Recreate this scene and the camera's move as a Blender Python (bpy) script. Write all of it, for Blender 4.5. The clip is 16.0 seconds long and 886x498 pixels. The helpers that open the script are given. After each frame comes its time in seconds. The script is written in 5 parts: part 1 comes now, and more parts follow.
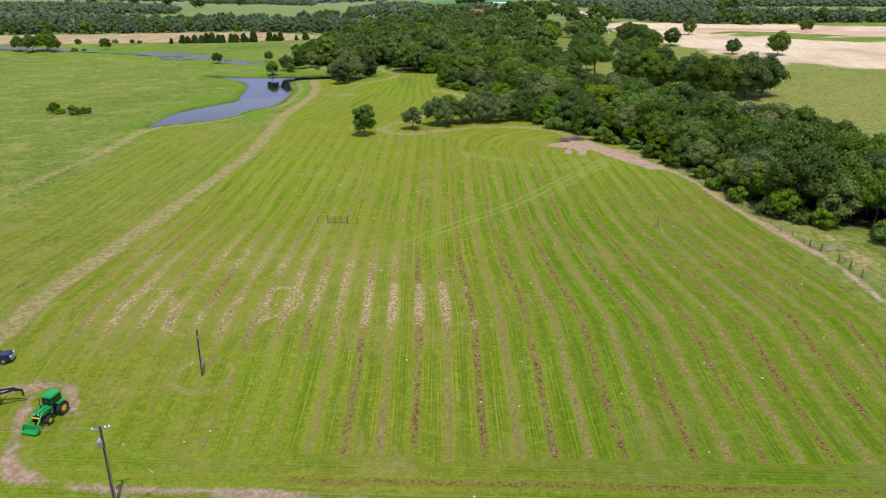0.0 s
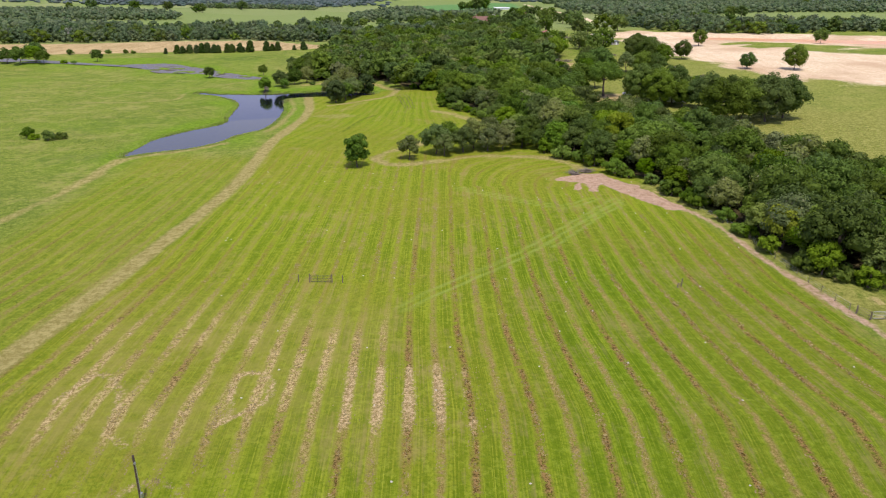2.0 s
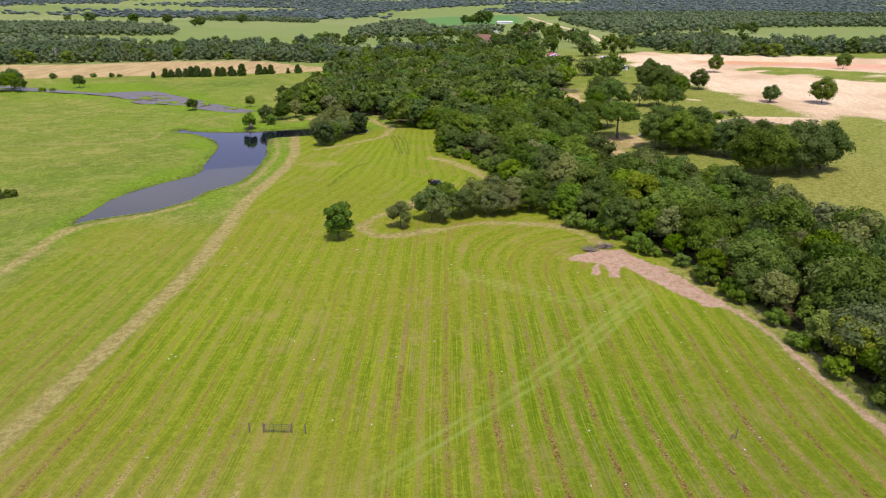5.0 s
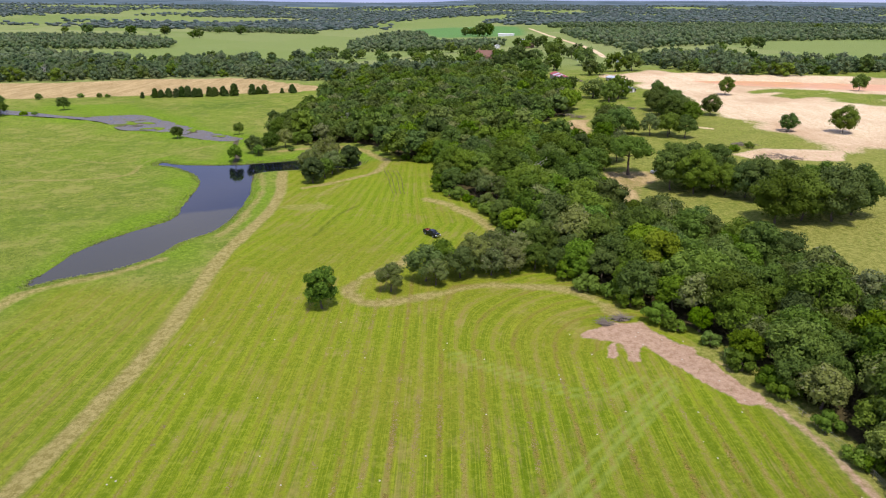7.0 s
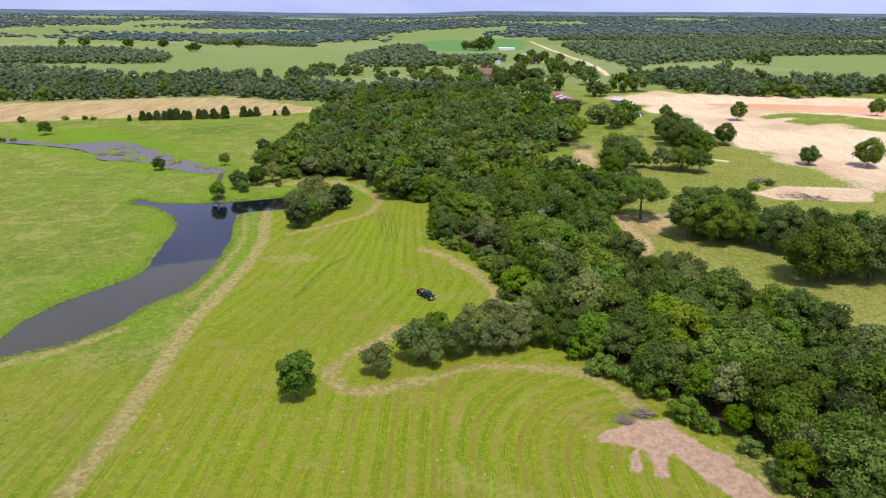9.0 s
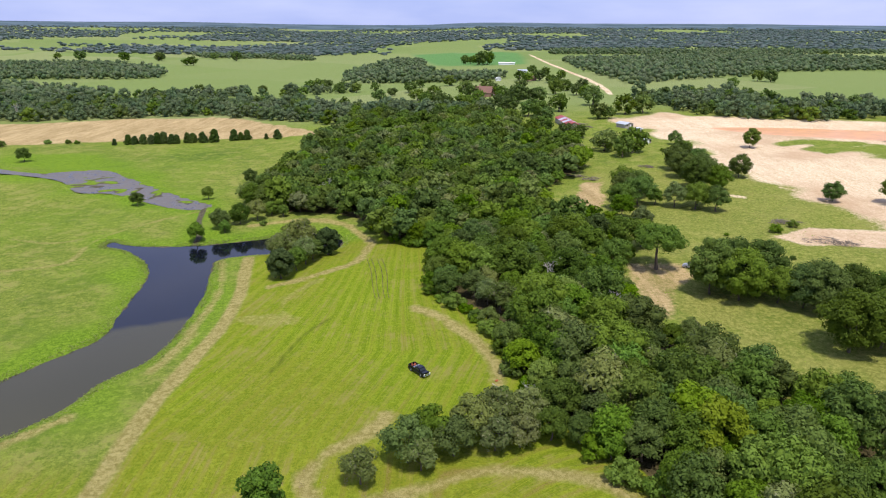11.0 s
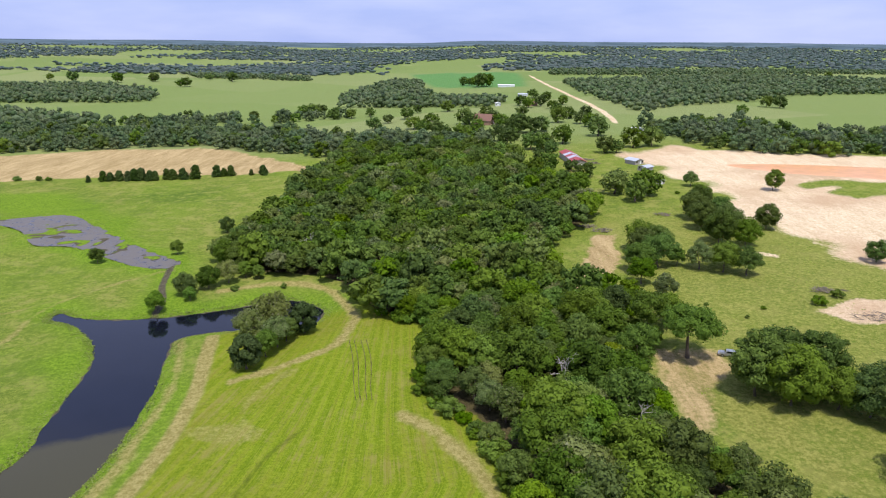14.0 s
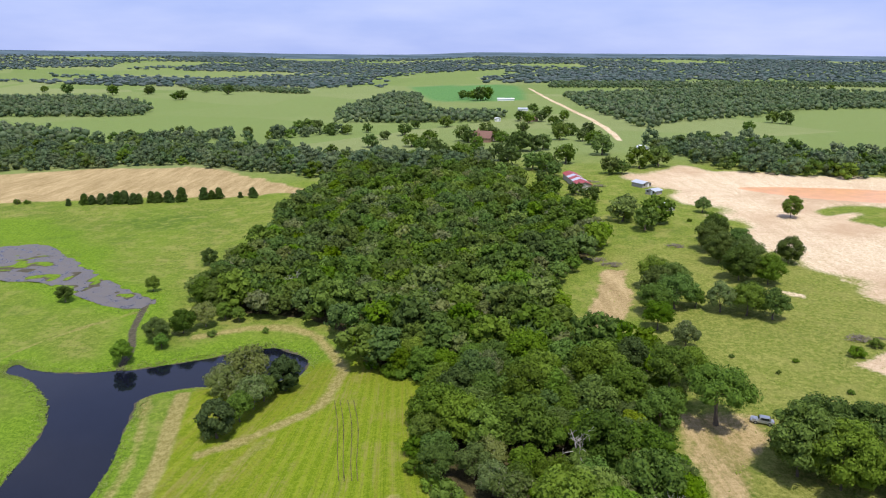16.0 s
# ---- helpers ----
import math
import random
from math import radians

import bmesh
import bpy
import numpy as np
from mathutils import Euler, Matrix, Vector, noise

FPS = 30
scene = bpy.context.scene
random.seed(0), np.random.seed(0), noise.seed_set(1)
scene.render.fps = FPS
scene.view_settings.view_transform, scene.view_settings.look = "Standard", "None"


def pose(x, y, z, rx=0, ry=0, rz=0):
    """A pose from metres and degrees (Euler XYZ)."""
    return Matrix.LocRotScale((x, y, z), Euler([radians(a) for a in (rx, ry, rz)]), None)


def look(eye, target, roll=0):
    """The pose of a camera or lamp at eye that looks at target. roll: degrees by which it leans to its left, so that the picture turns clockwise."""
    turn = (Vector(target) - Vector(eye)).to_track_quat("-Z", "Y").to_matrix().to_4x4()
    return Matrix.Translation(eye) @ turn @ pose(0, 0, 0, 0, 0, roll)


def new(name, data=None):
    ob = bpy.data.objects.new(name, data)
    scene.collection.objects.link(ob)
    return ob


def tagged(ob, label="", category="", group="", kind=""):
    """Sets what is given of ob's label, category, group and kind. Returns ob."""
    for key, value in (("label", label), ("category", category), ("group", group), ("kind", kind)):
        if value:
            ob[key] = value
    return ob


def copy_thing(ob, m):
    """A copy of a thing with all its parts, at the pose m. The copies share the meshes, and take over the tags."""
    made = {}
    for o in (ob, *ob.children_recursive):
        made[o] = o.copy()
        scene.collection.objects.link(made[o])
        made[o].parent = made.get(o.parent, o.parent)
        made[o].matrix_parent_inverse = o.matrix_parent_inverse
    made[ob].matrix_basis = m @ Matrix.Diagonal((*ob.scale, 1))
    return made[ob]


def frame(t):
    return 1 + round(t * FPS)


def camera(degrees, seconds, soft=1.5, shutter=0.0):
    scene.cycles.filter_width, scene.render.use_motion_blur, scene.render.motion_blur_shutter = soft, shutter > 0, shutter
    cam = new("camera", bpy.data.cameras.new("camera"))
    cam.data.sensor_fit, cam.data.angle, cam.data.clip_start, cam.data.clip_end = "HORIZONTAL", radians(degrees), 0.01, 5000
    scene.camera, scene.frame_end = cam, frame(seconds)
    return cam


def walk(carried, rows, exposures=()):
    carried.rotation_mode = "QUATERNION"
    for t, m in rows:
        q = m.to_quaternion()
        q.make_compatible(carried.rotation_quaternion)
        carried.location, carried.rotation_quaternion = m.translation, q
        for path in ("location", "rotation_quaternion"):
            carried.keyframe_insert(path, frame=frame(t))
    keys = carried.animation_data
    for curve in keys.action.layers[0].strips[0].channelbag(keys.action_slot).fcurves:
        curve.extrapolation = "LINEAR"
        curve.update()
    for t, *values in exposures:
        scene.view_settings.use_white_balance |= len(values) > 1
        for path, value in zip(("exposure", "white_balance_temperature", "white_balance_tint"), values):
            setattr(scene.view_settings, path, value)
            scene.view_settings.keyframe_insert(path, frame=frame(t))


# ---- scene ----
# ---- camera ----
cam = camera(66.32, 16.0, 1.15)
PATH = [
    (0.0, 0.00, 0.00, 48.00, -21.03, -0.54, 0.00),
    (1.0, 0.55, 8.52, 50.02, -20.98, -0.53, 0.14),
    (2.0, 1.09, 17.49, 52.32, -20.86, -0.52, 0.27),
    (3.0, 1.61, 26.88, 54.86, -20.70, -0.51, 0.37),
    (4.0, 2.12, 36.63, 57.59, -20.48, -0.51, 0.46),
    (5.0, 2.61, 46.69, 60.47, -20.23, -0.50, 0.53),
    (6.0, 3.08, 57.01, 63.45, -19.93, -0.50, 0.58),
    (7.0, 3.52, 67.54, 66.50, -19.60, -0.50, 0.62),
    (8.0, 3.94, 78.23, 69.55, -19.25, -0.51, 0.65),
    (9.0, 4.32, 89.03, 72.58, -18.86, -0.52, 0.66),
    (10.0, 4.68, 99.89, 75.53, -18.46, -0.52, 0.66),
    (11.0, 5.00, 110.76, 78.35, -18.05, -0.54, 0.65),
    (12.0, 5.29, 121.59, 81.02, -17.62, -0.55, 0.63),
    (13.0, 5.54, 132.33, 83.47, -17.19, -0.57, 0.61),
    (14.0, 5.75, 142.93, 85.67, -16.75, -0.59, 0.57),
    (15.0, 5.91, 153.34, 87.56, -16.32, -0.61, 0.54),
    (16.0, 6.03, 163.51, 89.12, -15.90, -0.63, 0.49),
]
walk(cam, [(t, pose(x, y, z, 90 + p, r, w)) for t, x, y, z, p, r, w in PATH],
     [(0.0, -0.14, 6300, 10), (2.0, -0.05, 6800, 15), (3.5, -0.03, 7000, 18), (7.0, -0.02, 6800, 14), (9.0, 0.02, 6680, 12), (12.5, 0.03, 6600, 11), (16.0, 0.0, 6500, 10)])

# ---- sky, sun and exposure ----
SUN_ELEVATION, SUN_AZIMUTH = 68.0, 166.0     # degrees; azimuth from +y, clockwise
world = bpy.data.worlds.new("summer_sky")
scene.world = world
world.use_nodes = True
wn, wl = world.node_tree.nodes, world.node_tree.links
wn.clear()
sky = wn.new("ShaderNodeTexSky")
sky.sky_type, sky.sun_disc = "NISHITA", False
sky.sun_elevation, sky.sun_rotation = radians(SUN_ELEVATION), radians(SUN_AZIMUTH)
sky.air_density, sky.dust_density, sky.ozone_density = 1.0, 1.2, 2.5
coord = wn.new("ShaderNodeTexCoord")
stretch = wn.new("ShaderNodeMapping")
stretch.inputs["Scale"].default_value = (1.6, 1.6, 7.0)
puff = wn.new("ShaderNodeTexNoise")
puff.inputs["Scale"].default_value, puff.inputs["Detail"].default_value = 2.2, 7.0
cover = wn.new("ShaderNodeMapRange")
cover.inputs["From Min"].default_value, cover.inputs["From Max"].default_value = 0.42, 0.75
cover.inputs["To Min"].default_value, cover.inputs["To Max"].default_value = 0.0, 0.6
cloud = wn.new("ShaderNodeMix")
cloud.data_type = "RGBA"
cloud.inputs["B"].default_value = (8.6, 9.2, 12.4, 1)
haze = wn.new("ShaderNodeMix")
haze.data_type = "RGBA"
haze.inputs["Factor"].default_value, haze.inputs["B"].default_value = 0.8, (5.3, 6.6, 12.4, 1)
back = wn.new("ShaderNodeBackground")
back.inputs["Strength"].default_value = 0.09
wout = wn.new("ShaderNodeOutputWorld")
wl.new(coord.outputs["Generated"], stretch.inputs["Vector"])
wl.new(stretch.outputs["Vector"], puff.inputs["Vector"])
wl.new(puff.outputs["Fac"], cover.inputs["Value"])
wl.new(cover.outputs["Result"], cloud.inputs["Factor"])
wl.new(sky.outputs["Color"], haze.inputs["A"])
wl.new(haze.outputs["Result"], cloud.inputs["A"])
wl.new(cloud.outputs["Result"], back.inputs["Color"])
wl.new(back.outputs["Background"], wout.inputs["Surface"])
sun = new("sun", bpy.data.lights.new("sun", "SUN"))
sun.data.energy, sun.data.angle, sun.data.color = 4.0, radians(0.5), (1.0, 0.96, 0.88)
az, el = radians(SUN_AZIMUTH), radians(SUN_ELEVATION)
to_sun = Vector((math.sin(az) * math.cos(el), math.cos(az) * math.cos(el), math.sin(el)))
sun.matrix_world = look(to_sun * 300, (0, 0, 0))

# ---- terrain ----
U = 48.0


def height(x, y):
    """Ground level: a gentle side slope, a slow rise ahead, and low hills at the skyline."""
    x, y = np.asarray(x, float), np.asarray(y, float)
    lean = 0.01993 + 0.04731 * np.tanh((y / U - 5) / 4)
    z = U * (lean * 3 * np.tanh(x / U / 3) + 0.04595 * 8 * np.tanh(y / U / 8))
    far = np.hypot(x, y)
    z = z + 62 * np.clip((far - 1900) / 2900, 0, 1) ** 1.3
    z = z + np.clip((far - 900) / 1500, 0, 1) * 2.5 * np.sin(x / 260 + 1.3) * np.sin(y / 310)
    return z


def wobble(x, y, size, seed=0):
    """Smooth value noise from -1 to 1, with features of about that size in metres."""
    rng = np.random.RandomState(seed + 11)
    table = rng.uniform(-1, 1, (64, 64))
    u, v = np.asarray(x, float) / size, np.asarray(y, float) / size
    i, j = np.floor(u).astype(int), np.floor(v).astype(int)
    fu, fv = u - i, v - j
    fu, fv = fu * fu * (3 - 2 * fu), fv * fv * (3 - 2 * fv)
    a, b = table[i % 64, j % 64], table[(i + 1) % 64, j % 64]
    c, d = table[i % 64, (j + 1) % 64], table[(i + 1) % 64, (j + 1) % 64]
    return (a * (1 - fu) + b * fu) * (1 - fv) + (c * (1 - fu) + d * fu) * fv


def line_distance(x, y, line):
    best = np.full(np.shape(x), 1e9)
    for (ax, ay), (bx, by) in zip(line, line[1:]):
        dx, dy = bx - ax, by - ay
        k = np.clip(((x - ax) * dx + (y - ay) * dy) / (dx * dx + dy * dy), 0, 1)
        best = np.minimum(best, np.hypot(x - ax - k * dx, y - ay - k * dy))
    return best


def area_distance(x, y, area):
    """Signed distance to a polygon: negative inside."""
    inside = np.zeros(np.shape(x), bool)
    for (ax, ay), (bx, by) in zip(area, area[1:] + area[:1]):
        cut = (ay > y) != (by > y)
        inside ^= cut & (x < (bx - ax) * (y - ay) / (by - ay + 1e-9) + ax)
    d = line_distance(x, y, area + area[:1])
    return np.where(inside, -d, d)


def smooth_line(line, n=6, closed=False):
    """A rounded course through the given corners."""
    p = np.array(line, float)
    p = np.vstack([p[-1:], p, p[:2]]) if closed else np.vstack([2 * p[:1] - p[1:2], p, 2 * p[-1:] - p[-2:-1]])
    out = []
    for a, b, c, d in zip(p, p[1:], p[2:], p[3:]):
        for k in np.arange(n) / n:
            out.append(tuple(0.5 * (2 * b + (c - a) * k + (2 * a - 5 * b + 4 * c - d) * k * k + (3 * b - a - 3 * c + d) * k ** 3)))
    if not closed:
        out.append(tuple(p[-2]))
    return out


def step(d, soft):
    """1 where d is below zero, fading out over the given width."""
    k = np.clip(0.5 - d / (2 * soft), 0, 1)
    return k * k * (3 - 2 * k)


# ---- materials ----
def graph(name):
    m = bpy.data.materials.new(name)
    m.use_nodes = True
    m.node_tree.nodes.clear()
    return m, m.node_tree.nodes, m.node_tree.links


def noise_at(n, l, scale, detail=6.0, vector=None, rough=0.6):
    t = n.new("ShaderNodeTexNoise")
    t.inputs["Scale"].default_value, t.inputs["Detail"].default_value = scale, detail
    t.inputs["Roughness"].default_value = rough
    if vector is not None:
        l.new(vector, t.inputs["Vector"])
    return t.outputs["Fac"]


def ramp(n, l, value, low, high, to_low=0.0, to_high=1.0):
    r = n.new("ShaderNodeMapRange")
    r.inputs["From Min"].default_value, r.inputs["From Max"].default_value = low, high
    r.inputs["To Min"].default_value, r.inputs["To Max"].default_value = to_low, to_high
    l.new(value, r.inputs["Value"])
    return r.outputs["Result"]


def blend(n, l, fac, a, b, mode="MIX"):
    m = n.new("ShaderNodeMix")
    m.data_type, m.blend_type = "RGBA", mode
    for key, value in (("Factor", fac), ("A", a), ("B", b)):
        if isinstance(value, (tuple, float, int)):
            m.inputs[key].default_value = (*value, 1) if isinstance(value, tuple) else value
        else:
            l.new(value, m.inputs[key])
    return m.outputs["Result"]


def calc(n, l, op, a, b=None):
    m = n.new("ShaderNodeMath")
    m.operation = op
    for i, value in enumerate((a, b)):
        if isinstance(value, (int, float)):
            m.inputs[i].default_value = value
        elif value is not None:
            l.new(value, m.inputs[i])
    return m.outputs["Value"]


def finish(n, l, colour, roughness, bump=None, strength=0.3, distance=0.05, metal=0.0, spec=0.3):
    s = n.new("ShaderNodeBsdfPrincipled")
    o = n.new("ShaderNodeOutputMaterial")
    if isinstance(colour, tuple):
        s.inputs["Base Color"].default_value = (*colour, 1)
    else:
        l.new(colour, s.inputs["Base Color"])
    if isinstance(roughness, float):
        s.inputs["Roughness"].default_value = roughness
    else:
        l.new(roughness, s.inputs["Roughness"])
    s.inputs["Metallic"].default_value, s.inputs["Specular IOR Level"].default_value = metal, spec
    if bump is not None:
        b = n.new("ShaderNodeBump")
        b.inputs["Strength"].default_value, b.inputs["Distance"].default_value = strength, distance
        l.new(bump, b.inputs["Height"])
        l.new(b.outputs["Normal"], s.inputs["Normal"])
    l.new(s.outputs["BSDF"], o.inputs["Surface"])
    return s


def plain(name, colour, rough=0.6, metal=0.0, vary=0.18, size=3.0, bump=0.15, spec=0.4):
    """A painted, metal or wooden surface with grain and wear at two sizes."""
    m, n, l = graph(name)
    tc = n.new("ShaderNodeTexCoord").outputs["Object"]
    a, b = noise_at(n, l, size, 5, tc), noise_at(n, l, size * 9, 4, tc)
    mix = calc(n, l, "ADD", calc(n, l, "MULTIPLY", a, 0.65), calc(n, l, "MULTIPLY", b, 0.35))
    dark = tuple(c * (1 - 1.6 * vary) for c in colour)
    light = tuple(min(1, c * (1 + 1.2 * vary)) for c in colour)
    finish(n, l, blend(n, l, ramp(n, l, mix, 0.3, 0.7), dark, light), rough, b, bump, 0.01, metal, spec)
    return m


def leaf_material(name, dark, light, dry=0.0, steady=False, vary=1.0):
    """Foliage: every clump and every tree differs a little; light passes through the leaves."""
    m, n, l = graph(name)
    island = n.new("ShaderNodeNewGeometry").outputs["Random Per Island"]
    own = n.new("ShaderNodeObjectInfo").outputs["Random"]
    tint = n.new("ShaderNodeAttribute")
    tint.attribute_name = "tint"
    tree = calc(n, l, "FRACT", calc(n, l, "ADD", own, tint.outputs["Fac"]))
    c = blend(n, l, ramp(n, l, island, 0, 1, 0.22, 0.82), dark, light)
    c = blend(n, l, calc(n, l, "MULTIPLY", tree, 0.75), c, (light[0] * 1.15, light[1] * 0.95, light[2] * 1.1))
    hsv = n.new("ShaderNodeHueSaturation")
    l.new(c, hsv.inputs["Color"])
    l.new(ramp(n, l, calc(n, l, "FRACT", calc(n, l, "MULTIPLY", tree, 7.31)), 0, 1, 1 - 0.27 * vary, 1 + 0.34 * vary), hsv.inputs["Value"])
    l.new(ramp(n, l, calc(n, l, "FRACT", calc(n, l, "MULTIPLY", tree, 3.77)), 0, 1, 0.486, 0.506), hsv.inputs["Hue"])
    l.new(ramp(n, l, calc(n, l, "FRACT", calc(n, l, "MULTIPLY", tree, 5.13)), 0, 1, 0.88, 1.1), hsv.inputs["Saturation"])
    out = blend(n, l, island, dark, light) if steady else hsv.outputs["Color"]
    if dry:
        out = blend(n, l, calc(n, l, "MULTIPLY", calc(n, l, "GREATER_THAN", island, 1 - dry), 0.8), out, (0.25, 0.25, 0.14))
    s = finish(n, l, out, 0.6, spec=0.08)
    t = n.new("ShaderNodeBsdfTranslucent")
    l.new(out, t.inputs["Color"])
    mix = n.new("ShaderNodeMixShader")
    mix.inputs["Fac"].default_value = 0.33
    l.new(s.outputs["BSDF"], mix.inputs[1])
    l.new(t.outputs["BSDF"], mix.inputs[2])
    for node in n:
        if node.type == "OUTPUT_MATERIAL":
            l.new(mix.outputs["Shader"], node.inputs["Surface"])
    return m


def ground_material():
    m, n, l = graph("meadow")
    pos = n.new("ShaderNodeNewGeometry").outputs["Position"]

    def mask(name):
        a = n.new("ShaderNodeAttribute")
        a.attribute_name = name
        return a.outputs["Fac"]

    fine, clump = noise_at(n, l, 2.2, 8, pos, 0.7), noise_at(n, l, 0.28, 8, pos, 0.65)
    broad = noise_at(n, l, 0.03, 6, pos)
    blades = noise_at(n, l, 0.9, 8, pos, 0.75)
    grain = noise_at(n, l, 5.5, 5, pos, 0.75)
    squash = n.new("ShaderNodeMapping")
    squash.inputs["Scale"].default_value = (0.22, 0.035, 0.06)
    squash.inputs["Rotation"].default_value = (0, 0, -0.2)
    l.new(pos, squash.inputs["Vector"])
    streak = noise_at(n, l, 1.0, 9, squash.outputs["Vector"], 0.72)
    fields = n.new("ShaderNodeTexVoronoi")
    fields.inputs["Scale"].default_value = 0.0035
    l.new(pos, fields.inputs["Vector"])
    parcel = n.new("ShaderNodeSeparateColor")
    l.new(fields.outputs["Color"], parcel.inputs["Color"])
    # pasture
    grass = blend(n, l, ramp(n, l, broad, 0.35, 0.65), (0.125, 0.18, 0.024), (0.2, 0.24, 0.04))
    grass = blend(n, l, ramp(n, l, clump, 0.42, 0.58), grass, (0.175, 0.22, 0.035))
    grass = blend(n, l, ramp(n, l, fine, 0.47, 0.6, 0.0, 0.8), grass, (0.08, 0.12, 0.014))
    grass = blend(n, l, ramp(n, l, noise_at(n, l, 0.11, 7, pos, 0.7), 0.49, 0.59, 0.0, 0.7), grass, (0.285, 0.265, 0.08))
    grass = blend(n, l, ramp(n, l, blades, 0.51, 0.61, 0.0, 0.75), grass, (0.265, 0.305, 0.055))
    grass = blend(n, l, ramp(n, l, noise_at(n, l, 0.5, 6, pos, 0.7), 0.52, 0.6, 0.0, 0.6), grass, (0.075, 0.125, 0.014))
    grass = blend(n, l, ramp(n, l, grain, 0.5, 0.6, 0.0, 0.42), grass, (0.29, 0.345, 0.065))
    grass = blend(n, l, mask("lush"), grass, blend(n, l, ramp(n, l, calc(n, l, "ADD", calc(n, l, "MULTIPLY", fine, 0.5), calc(n, l, "MULTIPLY", blades, 0.5)), 0.42, 0.58), (0.085, 0.16, 0.011), (0.205, 0.31, 0.028)))
    # far parcels: differing field colours, paled in part by painted-in haze
    dry = blend(n, l, parcel.outputs["Red"], (0.175, 0.245, 0.075), (0.255, 0.285, 0.125))
    dry = blend(n, l, ramp(n, l, parcel.outputs["Green"], 0.72, 0.8), dry, (0.17, 0.235, 0.075))
    dry = blend(n, l, ramp(n, l, streak, 0.3, 0.7, 0.0, 0.4), dry, (0.17, 0.2, 0.06))
    grass = blend(n, l, mask("pale"), grass, dry)
    grass = blend(n, l, mask("vivid"), grass, blend(n, l, ramp(n, l, streak, 0.3, 0.7), (0.085, 0.2, 0.06), (0.13, 0.255, 0.075)))
    grass = blend(n, l, calc(n, l, "MULTIPLY", mask("tussock"), ramp(n, l, clump, 0.42, 0.56)), grass, (0.07, 0.125, 0.018))
    # mown rows: two greens side by side, a broken brown windrow between the swaths
    phase = mask("phase")
    axes = n.new("ShaderNodeSeparateXYZ")
    l.new(pos, axes.inputs["Vector"])

    def drawn_out(across, forward):
        v = n.new("ShaderNodeCombineXYZ")
        l.new(calc(n, l, "MULTIPLY", phase, across), v.inputs["X"])
        l.new(calc(n, l, "MULTIPLY", axes.outputs["Y"], forward), v.inputs["Y"])
        return noise_at(n, l, 1.0, 6, v.outputs["Vector"], 0.7)

    drawn, tines, gaps = drawn_out(1.1, 0.03), drawn_out(4.2, 0.05), drawn_out(0.5, 0.1)
    bent = calc(n, l, "ADD", phase, calc(n, l, "ADD", calc(n, l, "MULTIPLY", calc(n, l, "SUBTRACT", clump, 0.5), 0.9), calc(n, l, "MULTIPLY", calc(n, l, "SUBTRACT", blades, 0.5), 0.7)))
    off = calc(n, l, "PINGPONG", calc(n, l, "ADD", bent, 385.0 - 0.25), 1.925)
    second = calc(n, l, "GREATER_THAN", calc(n, l, "PINGPONG", calc(n, l, "ADD", phase, 385.0 - 0.25), 3.85), 1.925)
    rows, worn = mask("rows"), mask("worn")
    mown = blend(n, l, ramp(n, l, calc(n, l, "ADD", off, calc(n, l, "MULTIPLY", calc(n, l, "SUBTRACT", drawn, 0.5), 3.0)), 0.5, 1.5), (0.228, 0.288, 0.018), blend(n, l, ramp(n, l, rows, 0.2, 0.65), (0.165, 0.23, 0.012), (0.12, 0.18, 0.008)))
    mown = blend(n, l, calc(n, l, "MULTIPLY", ramp(n, l, tines, 0.5, 0.64), ramp(n, l, rows, 0.1, 0.7, 0.55, 0.95)), mown, (0.32, 0.35, 0.03))
    mown = blend(n, l, calc(n, l, "MULTIPLY", ramp(n, l, tines, 0.46, 0.34), 0.6), mown, (0.088, 0.135, 0.008))
    mown = blend(n, l, ramp(n, l, broad, 0.4, 0.62, 0.0, 0.6), mown, (0.225, 0.222, 0.025))
    mown = blend(n, l, ramp(n, l, fine, 0.48, 0.6, 0.0, 0.6), mown, (0.1, 0.155, 0.009))
    mown = blend(n, l, ramp(n, l, blades, 0.5, 0.62, 0.0, 0.42), mown, (0.315, 0.36, 0.04))
    mown = blend(n, l, ramp(n, l, calc(n, l, "MULTIPLY", drawn, noise_at(n, l, 0.12, 7, pos, 0.7)), 0.27, 0.36, 0.0, 0.5), mown, (0.33, 0.26, 0.09))
    mown = blend(n, l, calc(n, l, "MULTIPLY", mask("deep"), 0.7), mown, blend(n, l, 1.0, mown, (0.7, 0.84, 0.7), "MULTIPLY"))
    mown = blend(n, l, calc(n, l, "MULTIPLY", worn, ramp(n, l, clump, 0.4, 0.6, 0.2, 0.75)), mown, (0.275, 0.255, 0.055))
    row = calc(n, l, "MULTIPLY", ramp(n, l, calc(n, l, "SUBTRACT", off, calc(n, l, "MULTIPLY", worn, 0.2)), 0.78, 0.25), ramp(n, l, blades, 0.37, 0.5))
    row = calc(n, l, "MULTIPLY", row, ramp(n, l, gaps, 0.36, 0.52, 0.3, 1.0))
    row = calc(n, l, "MULTIPLY", row, rows)
    speckle = ramp(n, l, calc(n, l, "ADD", calc(n, l, "MULTIPLY", grain, 0.5), calc(n, l, "MULTIPLY", fine, 0.5)), 0.45, 0.55)
    brown = blend(n, l, speckle, (0.07, 0.045, 0.012), (0.31, 0.195, 0.07))
    tan = blend(n, l, worn, blend(n, l, speckle, (0.165, 0.13, 0.032), (0.34, 0.255, 0.09)), blend(n, l, speckle, (0.19, 0.135, 0.045), (0.56, 0.43, 0.2)))
    mown = blend(n, l, row, mown, blend(n, l, calc(n, l, "MAXIMUM", second, worn), brown, tan))
